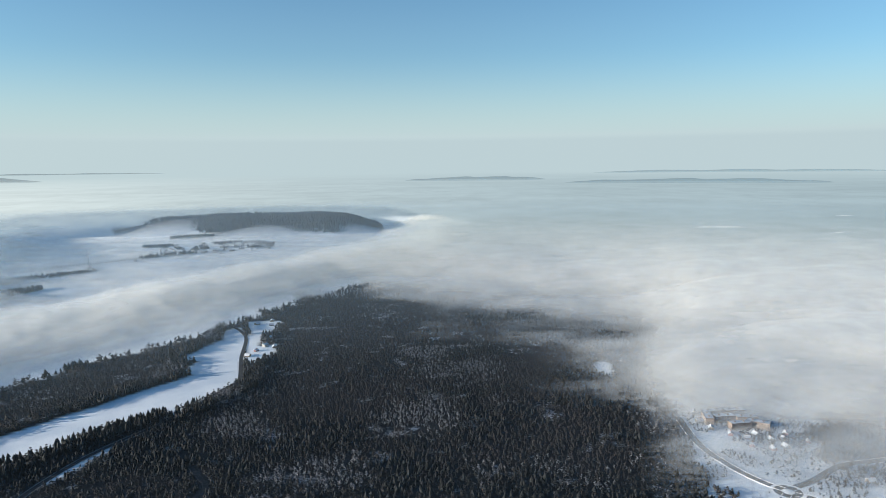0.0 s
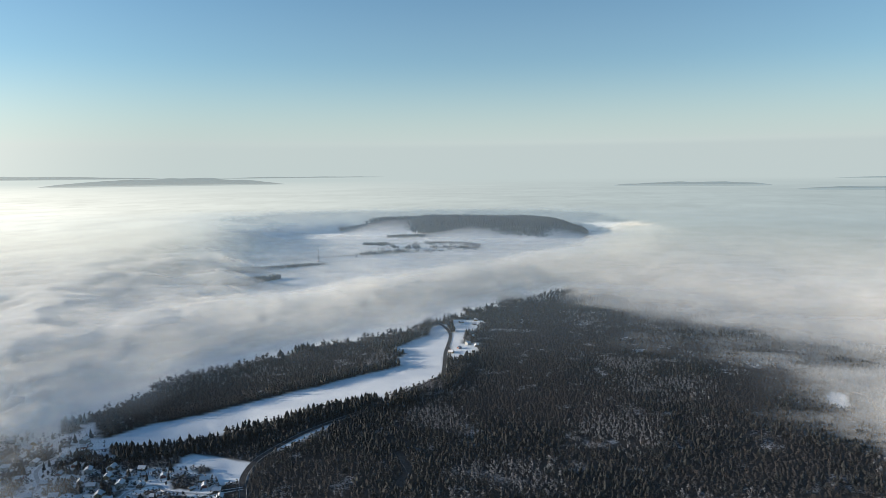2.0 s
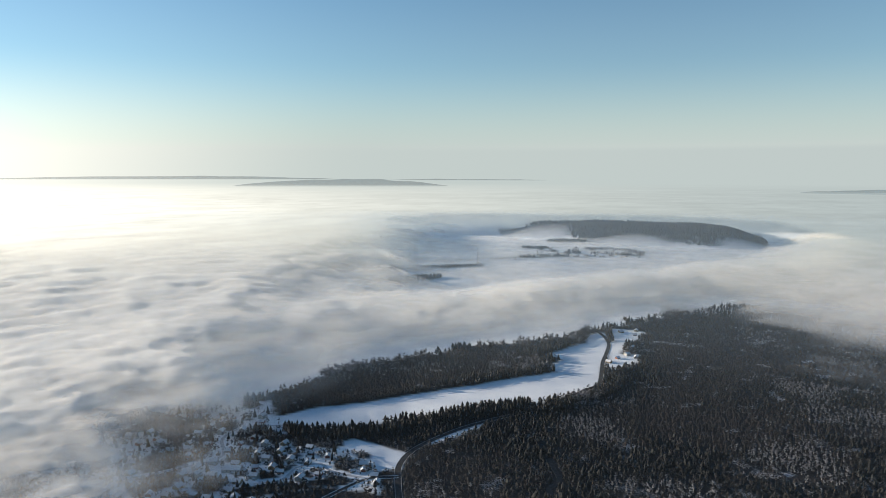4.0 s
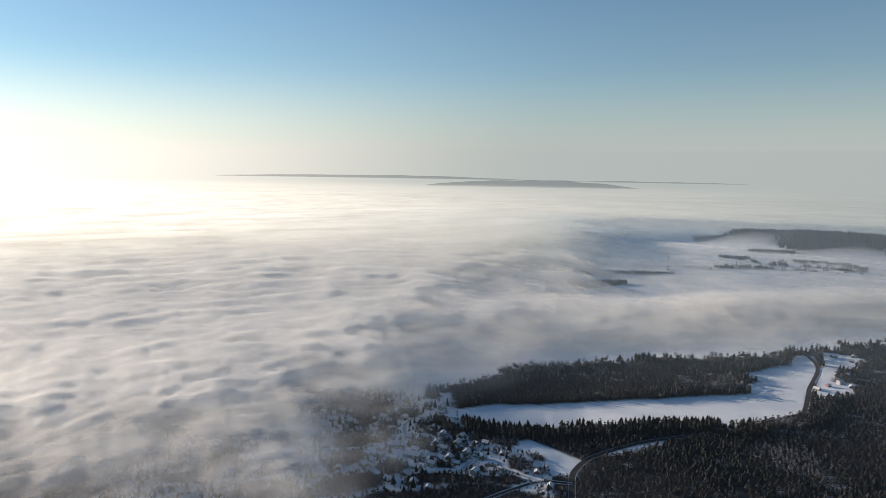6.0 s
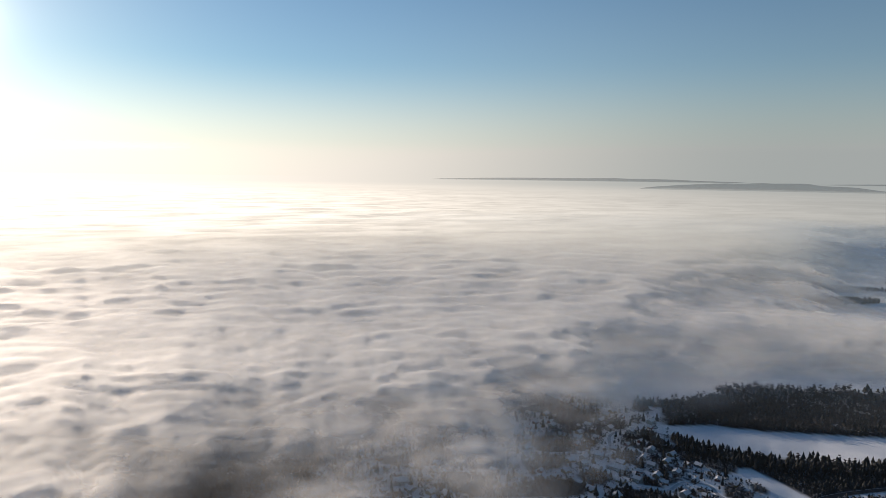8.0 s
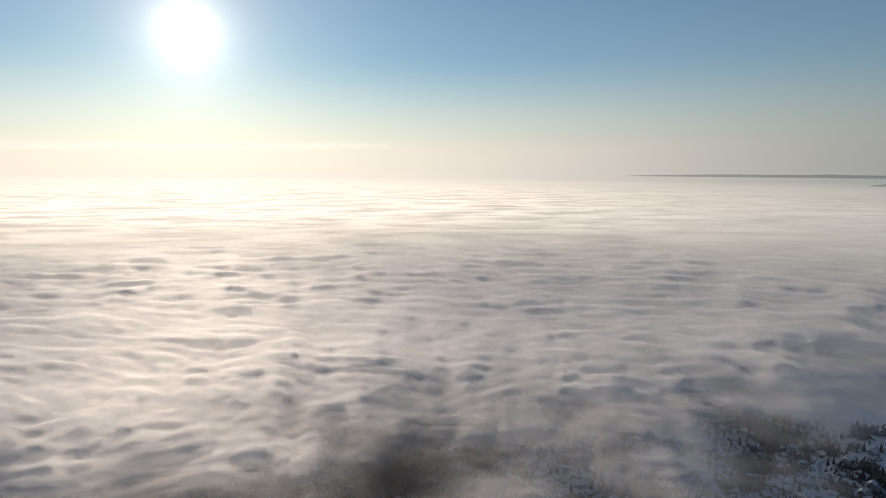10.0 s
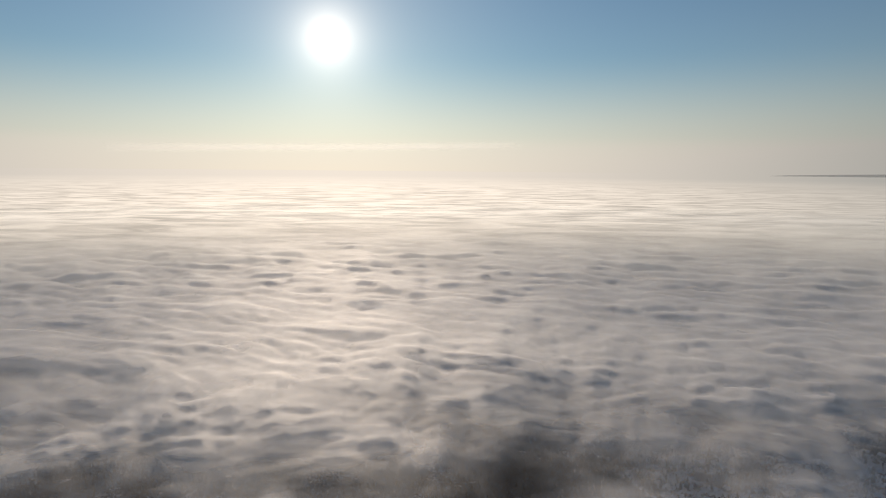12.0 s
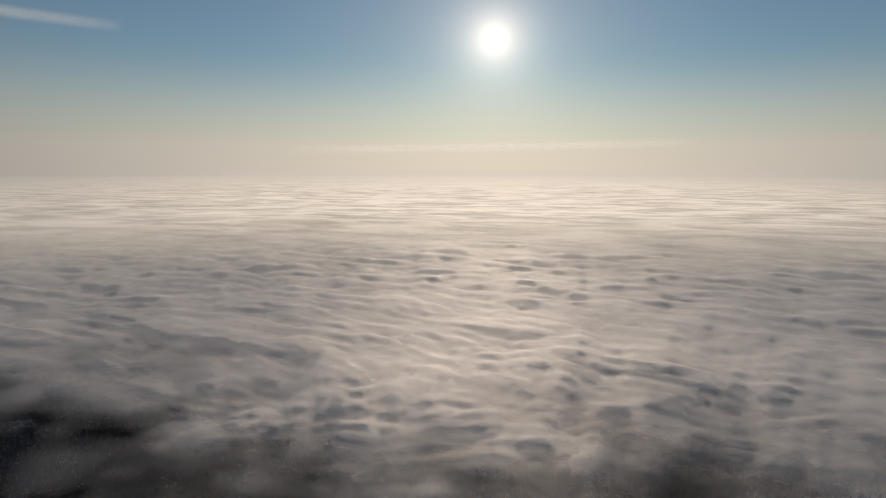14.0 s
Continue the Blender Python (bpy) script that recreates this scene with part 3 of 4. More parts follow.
def clump(at, size, r, n=5):
    """A ragged tuft: a bent double fan of leaves or twigs."""
    v = [(at[0], at[1], at[2] + size * 0.75), (at[0], at[1], at[2] - size * 0.5)]
    w = r.uniform(0, 6)
    for i in range(n):
        a, k = w + 2 * math.pi * i / n, size * r.uniform(0.65, 1.25)
        v.append((at[0] + math.cos(a) * k, at[1] + math.sin(a) * k, at[2] + size * r.uniform(-0.3, 0.35)))
    f = []
    for i in range(n):
        f += [(0, 2 + i, 2 + (i + 1) % n), (1, 2 + (i + 1) % n, 2 + i)]
    return v, f


def pine(seed):
    r = random.Random(seed)
    out = [(*stem(0.8, 0.018), 1)]
    turn_by = r.uniform(0, 6.28)
    for i in range(5):
        a, h = turn_by + 2.4 * i, 0.30 + 0.135 * i + r.uniform(-0.06, 0.06)
        k = r.uniform(0.07, 0.16) * (1.15 - h)
        out.append((*clump((math.cos(a) * k, math.sin(a) * k, h), (0.185 - 0.022 * i) * r.uniform(0.8, 1.2), r, 3), 0))
    return joined(out)


def birch(seed):
    r = random.Random(seed)
    out = [(*stem(0.85, 0.014), 1)]
    turn_by = r.uniform(0, 6.28)
    for i in range(4):
        a, h = turn_by + 2.2 * i, 0.34 + 0.15 * i + r.uniform(-0.05, 0.05)
        k = r.uniform(0.06, 0.15) * (1.2 - h)
        out.append((*clump((math.cos(a) * k, math.sin(a) * k, h), (0.19 - 0.022 * i) * r.uniform(0.8, 1.2), r, 4), 0))
    return joined(out)


def plant(name, kinds, x, y, tall, wide, mats, label, seed):
    """Many trees as one growth, each turned and sized by chance."""
    g = np.random.default_rng(seed)
    z = land(x, y)
    pick = g.integers(0, len(kinds), len(x))
    turn_ = g.uniform(0, 2 * np.pi, len(x))
    V, F_, M, base = [], [], [], 0
    for k, (v, f, m) in enumerate(kinds):
        s = np.where(pick == k)[0]
        if not len(s):
            continue
        c, sn = np.cos(turn_[s])[:, None], np.sin(turn_[s])[:, None]
        hh, ww = tall[s][:, None], (tall * wide)[s][:, None]
        vx = (v[None, :, 0] * c - v[None, :, 1] * sn) * ww + x[s][:, None]
        vy = (v[None, :, 0] * sn + v[None, :, 1] * c) * ww + y[s][:, None]
        vz = v[None, :, 2] * hh + z[s][:, None]
        V.append(np.stack([vx, vy, vz], -1).reshape(-1, 3))
        F_.append((f[None] + (np.arange(len(s)) * len(v))[:, None, None] + base).reshape(-1, 3))
        M.append(np.tile(m, len(s)))
        base += len(s) * len(v)
    ob = link_mesh(name, np.concatenate(V), np.concatenate(F_), mats, np.concatenate(M))
    return tagged(ob, label, "forest", kind="stuff")


SPRUCES = [spruce(i, 3) for i in range(8)]
PINES = [pine(20 + i) for i in range(6)]
BIRCHES = [birch(40 + i) for i in range(8)]


def scatter(x0, x1, y0, y1, gap, seed):
    g = np.random.default_rng(seed)
    nx, ny = int((x1 - x0) / gap), int((y1 - y0) / gap)
    X, Y = np.meshgrid(np.arange(nx), np.arange(ny))
    x = x0 + (X.ravel() + g.uniform(-0.1, 1.1, X.size)) * gap
    y = y0 + (Y.ravel() + g.uniform(-0.1, 1.1, X.size)) * gap
    return x, y


ALL_ROADS = (ROAD_MAIN, ROAD_SIDE, ROAD_VILLAGE, ROAD_BACK, ROAD_LANE, ROAD_TOWN, ROAD_EAST, ROAD_SOUTH, ROAD_SOUTH_B)


def in_sight(x, y, low, high):
    a = np.degrees(np.arctan2(-x, y))
    d = np.hypot(x, y)
    return (a > low) & (a < high) & (d > 520)


wx, wy = scatter(-1500, 900, -900, 2100, 5.6, 3)
keep = in_sight(wx, wy, -40, 150) & (wood_cover(wx, wy) > 0.5) & (signed(CLEAR_NEAR, wx, wy) > -260)
road_gap = np.min([line_distance(p, wx, wy) for p in ALL_ROADS], 0)
hidden = (line_distance(ROAD_MAIN[7:10], wx, wy) < 12) & (wy > 830)
keep &= (road_gap > 5.5) | (hidden & (road_gap > 2.2))
far_off = np.hypot(wx, wy)
keep &= (far_off < 1250) | (rng.random(len(wx)) < 0.62)
keep &= (np.degrees(np.arctan2(-wx, wy)) < 62) | ((signed(CLEAR_NEAR, wx, wy) > -140) & (rng.random(len(wx)) < 0.6))
wx, wy = wx[keep], wy[keep]
kind_map = fractal(wx, wy, 120, 4) + rng.uniform(-0.09, 0.09, len(wx))
glade = fractal(wx, wy, 75, 3)
thin = (glade > 0.30) | (rng.random(len(wx)) < 0.45)
wx, wy, kind_map = wx[thin], wy[thin], kind_map[thin]
tall = rng.uniform(4.6, 8.6, len(wx)) * np.where(np.hypot(wx, wy) > 1250, 1.1, 1.0)
brown = fractal(wx + 900, wy - 400, 190, 3) + rng.uniform(-0.18, 0.18, len(wx)) > 0.55
strip = (signed(FIELD, wx, wy) > -42) | ((signed(TREELINE, wx, wy) > -34) & (rng.random(len(wx)) < 0.6))
tall = tall * np.where(strip, 1.8, 1.0)
spread = np.where(strip, 0.78, 1.0) * rng.uniform(0.85, 1.15, len(wx))
belt = (line_distance(FIELD[10:17], wx, wy) < 44) & (rng.random(len(wx)) < 0.75)      # tall spruces on the near side of the field
brown &= ~belt
kind_map = np.where(belt, 0.3, kind_map)
is_spruce, is_birch = (kind_map < 0.47) & ~brown, (kind_map > 0.60) & ~brown
is_pine = ~is_spruce & ~is_birch & ~brown
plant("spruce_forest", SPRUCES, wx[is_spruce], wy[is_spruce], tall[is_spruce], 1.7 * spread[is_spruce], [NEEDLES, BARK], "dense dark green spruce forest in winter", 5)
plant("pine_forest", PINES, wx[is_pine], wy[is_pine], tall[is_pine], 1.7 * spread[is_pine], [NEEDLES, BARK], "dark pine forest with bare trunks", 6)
plant("birch_wood", BIRCHES, wx[is_birch], wy[is_birch], tall[is_birch] * 0.9, 1.7 * spread[is_birch], [FROSTED, BIRCH_BARK], "bare birch wood white with frost", 7)
plant("bare_wood", BIRCHES, wx[brown], wy[brown], tall[brown] * 0.8, 1.8 * spread[brown], [TWIGS, BARK], "bare brown broadleaf wood in winter", 8)
# far wooded hill
hx, hy = scatter(-2300, -300, 3200, 4500, 13, 9)
keep = (wood_cover(hx, hy) > 0.5) & (signed(HILL, hx, hy) > -20)
hx, hy = hx[keep], hy[keep]
plant("hill_forest", SPRUCES, hx, hy, rng.uniform(12, 20, len(hx)), np.full(len(hx), 2.2), [NEEDLES, BARK], "far dark conifer forest on a low hill", 10)


# ---- roads ----
def smooth_line(pts, step=6.0):
    p = [Vector((a, b, 0)) for a, b in pts]
    p = [p[0] * 2 - p[1]] + p + [p[-1] * 2 - p[-2]]
    out = []
    for i in range(1, len(p) - 2):
        n = max(2, int((p[i + 1] - p[i]).length / step))
        for k in range(n):
            t = k / n
            a, b, c, d = p[i - 1], p[i], p[i + 1], p[i + 2]
            out.append(0.5 * ((2 * b) + (c - a) * t + (2 * a - 5 * b + 4 * c - d) * t * t + (3 * b - a - 3 * c + d) * t ** 3))
    out.append(p[-2])
    return out


def road(name, pts, width, label, bank=1.0, top=None, edge_mat=None):
    mid = smooth_line(pts)
    w = width / 2
    rows = ((-w - 0.3, -0.1), (-w - 0.2, 0.30), (-w, 0.32), (w, 0.32), (w + 0.2, 0.30), (w + 0.3, -0.1)) if not bank else ((-w - 1.6 * bank, -0.1), (-w - 0.5, 0.35 + 0.4 * bank), (-w, 0.32), (w, 0.32), (w + 0.5, 0.35 + 0.4 * bank), (w + 1.6 * bank, -0.1))
    V, F_, M = [], [], []
    for i, c in enumerate(mid):
        way = (mid[min(i + 1, len(mid) - 1)] - mid[max(i - 1, 0)]).normalized()
        nrm = Vector((way.y, -way.x, 0))
        for off, h in rows:
            q = c + nrm * off
            V.append((q.x, q.y, float(land(np.array([q.x]), np.array([q.y]))[0]) + h))
    for i in range(len(mid) - 1):
        for k in range(5):
            a = i * 6 + k
            F_.append((a, a + 1, a + 7, a + 6))
            M.append(0 if k == 2 else 1)
    ob = link_mesh(name, V, F_, [top or ASPHALT, edge_mat or VERGE], M)
    return tagged(ob, label, "road", kind="structure")


road("road_1", ROAD_MAIN, 7.0, "cleared dark asphalt road with snow banks", 0.3, None, GRIT)
road("road_2", ROAD_SIDE, 5.0, "village side road between snow banks", 0.6)
road("road_8", ROAD_VILLAGE, 4.5, "packed snow village lane between low banks", 0.5, PACKED)
road("road_9", ROAD_BACK, 4.5, "packed snow village lane between low banks", 0.5, PACKED)
road("road_3", ROAD_LANE, 5.5, "narrow forest lane cleared of snow", 0.0, None, ASPHALT)
road("road_4", ROAD_TOWN, 8.5, "cleared asphalt road into the town")
road("road_5", ROAD_EAST, 8.5, "cleared asphalt road past the town")
road("road_6", ROAD_SOUTH, 7.5, "cleared asphalt road from the roundabout")
road("road_7", ROAD_SOUTH_B, 7.5, "cleared asphalt road from the roundabout")


# ---- houses ----
def gable(bm, w, d, h, rise):
    """Body of a house with gable walls, ridge along x."""
    pts = [(-w, -d, -0.4), (w, -d, -0.4), (w, d, -0.4), (-w, d, -0.4), (-w, -d, h), (w, -d, h), (w, d, h), (-w, d, h), (-w, 0, h + rise), (w, 0, h + rise)]
    v = [bm.verts.new(p) for p in pts]
    for f in ((0, 1, 5, 4), (2, 3, 7, 6), (1, 2, 6, 9, 5), (3, 0, 4, 8, 7), (4, 5, 9, 8), (6, 7, 8, 9), (3, 2, 1, 0)):
        bm.faces.new([v[i] for i in f])
    return bm


def slope(w, d, h, rise, side_, over, thick, lift):
    """One pitch of a roof as a slab."""
    bm = bmesh.new()
    k = rise / d
    o = d + over
    pts = []
    for x in (-w - over, w + over):
        for y, z in ((0, h + rise), (o * side_, h + rise - k * o)):
            pts += [(x, y, z + lift), (x, y, z + lift + thick)]
    v = [bm.verts.new(p) for p in pts]
    for f in ((0, 2, 3, 1), (4, 5, 7, 6), (1, 3, 7, 5), (0, 4, 6, 2), (2, 6, 7, 3), (0, 1, 5, 4)):
        bm.faces.new([v[i] for i in f])
    bmesh.ops.recalc_face_normals(bm, faces=bm.faces)
    return bm


def window_part(parent, x, y, z, w, h, flat_x=False):
    """A framed pane, a little proud of the wall."""
    t = 0.06
    fr = bmesh.new()
    for a in (-1, 1):
        if flat_x:
            box(fr, -t, t, a * w / 2 - 0.07, a * w / 2 + 0.07, -h / 2, h / 2)
            box(fr, -t, t, -w / 2, w / 2, a * h / 2 - 0.07, a * h / 2 + 0.07)
        else:
            box(fr, a * w / 2 - 0.07, a * w / 2 + 0.07, -t, t, -h / 2, h / 2)
            box(fr, -w / 2, w / 2, -t, t, a * h / 2 - 0.07, a * h / 2 + 0.07)
    ob = part("window", fr, PAINT, parent)
    ob.location = (x, y, z)
    pane = bmesh.new()
    if flat_x:
        box(pane, -0.03, 0.03, -w / 2, w / 2, -h / 2, h / 2)
    else:
        box(pane, -w / 2, w / 2, -0.03, 0.03, -h / 2, h / 2)
    part("pane", pane, GLASS, ob)
    return ob


def house(name, w, d, h, rise, wall, label, porch=False, category="house"):
    """w, d: half length and half depth; h: eaves."""
    top = new(name)
    bm = gable(bmesh.new(), w, d, h, rise)
    part("wall", bm, wall, top)
    for s in (-1, 1):
        r = part("roof", slope(w, d, h, rise, s, 0.5, 0.14, 0.02), TIN, top)
        part("snow_cover", slope(w, d, h, rise, s, 0.42, 0.32, 0.17), ROOF_SNOW, r, "thick snow on the roof")
    ch = bmesh.new()
    box(ch, w * 0.3 - 0.4, w * 0.3 + 0.4, -0.4, 0.4, h + rise * 0.6, h + rise + 1.1, 0.03)
    box(ch, w * 0.3 - 0.5, w * 0.3 + 0.5, -0.5, 0.5, h + rise + 1.0, h + rise + 1.15)
    part("chimney", ch, BRICK, top)
    n = max(2, int(w / 1.9))
    for i in range(n):
        x = -w + (i + 0.5) * 2 * w / n
        for s in (-1, 1):
            window_part(top, x, s * (d + 0.02), h * 0.55, 1.3, 1.3)
    for s in (-1, 1):
        window_part(top, s * (w + 0.02), 0, h + rise * 0.35, 1.1, 1.1, True)
    dr = bmesh.new()
    box(dr, -0.5, 0.5, d + 0.01, d + 0.10, 0, 2.05, 0.01)
    door = part("door", dr, PLANK_DARK, top)
    door.location.x = -w + 2 * w / n
    if porch:
        pb = bmesh.new()
        box(pb, w * 0.2, w * 0.2 + 3, -d - 2.2, -d, -0.3, 2.3)
        part("porch", pb, wall, top)
        ps = bmesh.new()
        box(ps, w * 0.2 - 0.2, w * 0.2 + 3.2, -d - 2.5, -d, 2.3, 2.65, 0.08)
        part("porch_roof", ps, ROOF_SNOW, top)
    return tagged(top, label, category, "village houses")


def at_land(x, y, turn_=0.0):
    return pose(x, y, float(land(np.array([x]), np.array([y]))[0]), 0, 0, turn_)


HOUSES = [
    house("house", 5.0, 3.8, 2.9, 2.6, PLANK_YELLOW, "ochre timber house with snow-covered gable roof", True),
    house("house", 4.3, 3.4, 2.8, 2.6, PLANK_DARK, "dark timber cottage with snow-covered gable roof"),
    house("house", 4.9, 4.1, 4.8, 2.2, PLANK_WHITE, "pale two-storey house with snow-covered gable roof", True),
    house("house", 3.8, 3.0, 2.5, 2.0, PLANK_RED, "red-brown timber cottage under thick roof snow"),
]
SHED = house("shed", 3.2, 2.2, 2.2, 1.3, PLANK_DARK, "small dark garden shed with snowy roof", False, "shed")
BARN = house("house", 11.0, 6.0, 4.4, 3.2, PLANK_WHITE, "large pale house with broad snow-covered roof", True)
taken = []
first = set()


def put_house(kind, x, y, turn_):
    """The prototype itself goes to its first place, copies to the rest."""
    if kind.name in first:
        return copy_thing(kind, at_land(x, y, turn_))
    first.add(kind.name)
    kind.matrix_basis = at_land(x, y, turn_)
    return kind


put_house(BARN, -607, 510, 28)
put_house(BARN, -673, 258, 75)
taken += [(-607, 510), (-673, 258)]
dice = random.Random(5)
for x, y in SPOTS_A + SPOTS_B + SPOTS_C:
    put_house(dice.choice(HOUSES), x, y, dice.choice((20, 30, 35, 110, 120, 125)) + dice.uniform(-8, 8))
    taken.append((x, y))
    a = dice.uniform(0, 6.28)
    q = (x + math.cos(a) * 13, y + math.sin(a) * 13)
    if dice.random() < 0.6 and all(math.hypot(q[0] - u, q[1] - v) > 11 for u, v in taken):
        put_house(SHED, q[0], q[1], dice.uniform(0, 180))
        taken.append(q)
for _ in range(2600):
    x, y = dice.uniform(-830, -440), dice.uniform(200, 660)
    px, py = np.array([x]), np.array([y])
    if signed(VILLAGE, px, py)[0] < 8 or wood_cover(px, py)[0] > 0.2:
        continue
    if any(math.hypot(x - u, y - v) < 18 for u, v in taken) or min(line_distance(p, px, py)[0] for p in ALL_ROADS) < 11:
        continue
    put_house(dice.choice(HOUSES + [SHED]), x, y, dice.choice((20, 30, 110, 120)) + dice.uniform(-10, 10))
    taken.append((x, y))
for x, y in ((-420, 1452), (-394, 1482), (-353, 1268), (-333, 1258), (-362, 1236), (-360, 1331), (-368, 1200), (-385, 1440)):
    put_house(dice.choice(HOUSES), x, y, dice.uniform(0, 180))
    taken.append((x, y))
for x, y in ((369, 815), (385, 803), (400, 812), (412, 795), (428, 800), (381, 781), (402, 770), (440, 815), (352, 835), (345, 858), (350, 890), (466, 684), (420, 775), (455, 790)):
    put_house(dice.choice(HOUSES[1::2]), x, y, dice.choice((8, 98, 70, 160)))
    taken.append((x, y))
for x, y in ((-1179, 2501), (-1237, 2306), (-1262, 2989), (-1135, 2666), (-1089, 2754), (-996, 2723), (-959, 2807), (-949, 2984), (-867, 2893), (-1098, 2924), (-917, 2700), (-1198, 2883), (-891, 3115), (-1040, 2850), (-1150, 2800), (-820, 2800), (-760, 2860)):
    put_house(dice.choice(HOUSES), x, y, dice.uniform(0, 180))
    if dice.random() < 0.7:
        put_house(dice.choice(HOUSES), x + dice.uniform(-40, 40), y + dice.uniform(25, 55), dice.uniform(0, 180))
put_house(BARN, -943, 2767, 60)
put_house(BARN, -900, 2790, 60)


# ---- apartment blocks in the town ----
def block(w, d, storeys, label):
    top = new("apartment_block")
    h = storeys * 2.8 + 0.6
    b = bmesh.new()
    box(b, -w, w, -d, d, -0.5, h, 0.05)
    part("wall", b, PANEL, top)
    p = bmesh.new()
    for s in (-1, 1):
        box(p, -w - 0.15, w + 0.15, s * d - 0.2, s * d + 0.2, h, h + 0.6)
        box(p, s * w - 0.2, s * w + 0.2, -d + 0.2, d - 0.2, h, h + 0.6)
    roof = part("roof", p, TIN, top)
    sn = bmesh.new()
    box(sn, -w + 0.2, w - 0.2, -d + 0.2, d - 0.2, h + 0.004, h + 0.45)
    part("snow_cover", sn, ROOF_SNOW, roof)
    for k in (-0.5, 0.4):
        vb = bmesh.new()
        box(vb, k * w - 1, k * w + 1, -1, 1, h + 0.4, h + 1.9, 0.05)
        part("vent_house", vb, PANEL, roof)
    n = int(w * 2 / 3.2)
    one = None
    for st in range(storeys):
        for i in range(n):
            for s in (-1, 1):
                at = (-w + (i + 0.5) * 2 * w / n, s * (d + 0.02), 1.7 + st * 2.8)
                if one is None:
                    one = window_part(top, *at, 1.6, 1.4)
                else:
                    for o in (one, *one.children):
                        c = o.copy()
                        scene.collection.objects.link(c)
                        if o is one:
                            lead = c
                            c.location = at
                        else:
                            c.parent = lead
    return tagged(top, label, "apartment block", "blocks in the town")


BLOCK = block(14, 5.5, 3, "brown panel apartment block with flat snowy roof")
BLOCK.matrix_basis = at_land(372, 880, 8)
for x, y, a in ((402, 882, 6), (379, 860, 5), (408, 856, -4), (390, 836, 8), (416, 838, -30), (358, 862, 80)):
    copy_thing(BLOCK, at_land(x, y, a))


# ---- roundabout ----
def disc(name, r0, r1, z, mat, label, dome=0.0, at=RING_AT):
    n = 40
    V, F_ = [], []
    for i in range(n):
        a = 2 * math.pi * i / n
        for r, h in ((r0, dome), (r1, 0)):
            V.append((at[0] + math.cos(a) * r, at[1] + math.sin(a) * r, z + h))
    for i in range(n):
        j = (i + 1) % n
        F_.append((2 * i, 2 * i + 1, 2 * j + 1, 2 * j))
    ob = link_mesh(name, V, F_, [mat])
    return tagged(ob, label, "roundabout", kind="structure")


zr = float(land(np.array([366.0]), np.array([666.0]))[0])
disc("road_ring", 6.5, 14.5, zr + 0.42, ASPHALT, "dark asphalt ring of the roundabout")
disc("road_island", 0.1, 6.5, zr + 0.30, VERGE, "snow-covered island of the roundabout", 0.9)
disc("road_verge", 14.5, 18.0, zr + 0.40, VERGE, "ploughed snow round the roundabout", 0.0)


# ---- single trees ----
def tree_thing(name, pieces_crown, pieces_trunk, mats, label, group):
    top = new(name)
    for nm, pieces, mat in (("trunk", pieces_trunk, mats[0]), ("crown", pieces_crown, mats[1])):
        v, f, _ = joined(pieces)
        ob = link_mesh(nm, v, f, [mat], parent=top)
    return tagged(top, label, "tree", group)


def single_spruce(seed, tall_):
    r = random.Random(seed)
    crown = []
    for i in range(8):
        a = 0.08 + 0.80 * i / 8
        crown.append((*ring_cone(a * tall_, min(a + 0.26, 1) * tall_, 0.20 * tall_ * (1 - 0.85 * i / 8), 11, r.uniform(0, 6), jag=0.5), 0))
    return tree_thing("spruce_tree", crown, [(*stem(0.6 * tall_, 0.02 * tall_, 6), 0)], (BARK, NEEDLES), "tall dark spruce standing in the snow", "village trees")


def single_broadleaf(seed, tall_, name="birch_tree", mats=None, label="bare birch tree with frosty twigs", group="village trees"):
    r = random.Random(seed)
    crown, trunk = [], [(*stem(0.9 * tall_, 0.02 * tall_, 6), 0)]
    for i in range(30):
        a, h = r.uniform(0, 6.28), r.uniform(0.32, 0.95)
        k = 0.27 * (1.05 - abs(h - 0.58) * 1.5) * r.uniform(0.35, 1)
        tip = Vector((math.cos(a) * k * tall_, math.sin(a) * k * tall_, h * tall_))
        if i % 3 == 0:
            root = Vector((0, 0, (h - 0.14) * tall_))
            o = Vector((-math.sin(a), math.cos(a), 0)) * 0.06
            trunk.append(([tuple(root - o), tuple(root + o), tuple(tip), tuple(root + Vector((0, 0, 0.2)))], [(0, 1, 2), (1, 3, 2), (3, 0, 2)], 0))
        crown.append((*clump(tuple(tip), 0.07 * tall_ * r.uniform(0.7, 1.3), r, 5), 0))
    return tree_thing(name, crown, trunk, mats or (BIRCH_BARK, FROSTED), label, group)


SINGLE = [single_spruce(1, 14), single_spruce(2, 11), single_broadleaf(3, 12), single_broadleaf(4, 9),
          single_broadleaf(5, 10, "garden_tree", (BARK, TWIGS), "bare brown garden tree in the snow")]
count = 0
for _ in range(2600):
    x, y = dice.uniform(-840, -430), dice.uniform(190, 670)
    px, py = np.array([x]), np.array([y])
    if signed(VILLAGE, px, py)[0] < 0 or wood_cover(px, py)[0] > 0.4 or any(math.hypot(x - u, y - v) < 9.5 for u, v in taken):
        continue
    if min(line_distance(p, px, py)[0] for p in ALL_ROADS) < 6:
        continue
    put_house(dice.choice(SINGLE), x, y, dice.uniform(0, 360))
    taken.append((x, y))
    count += 1
    if count > 300:
        break
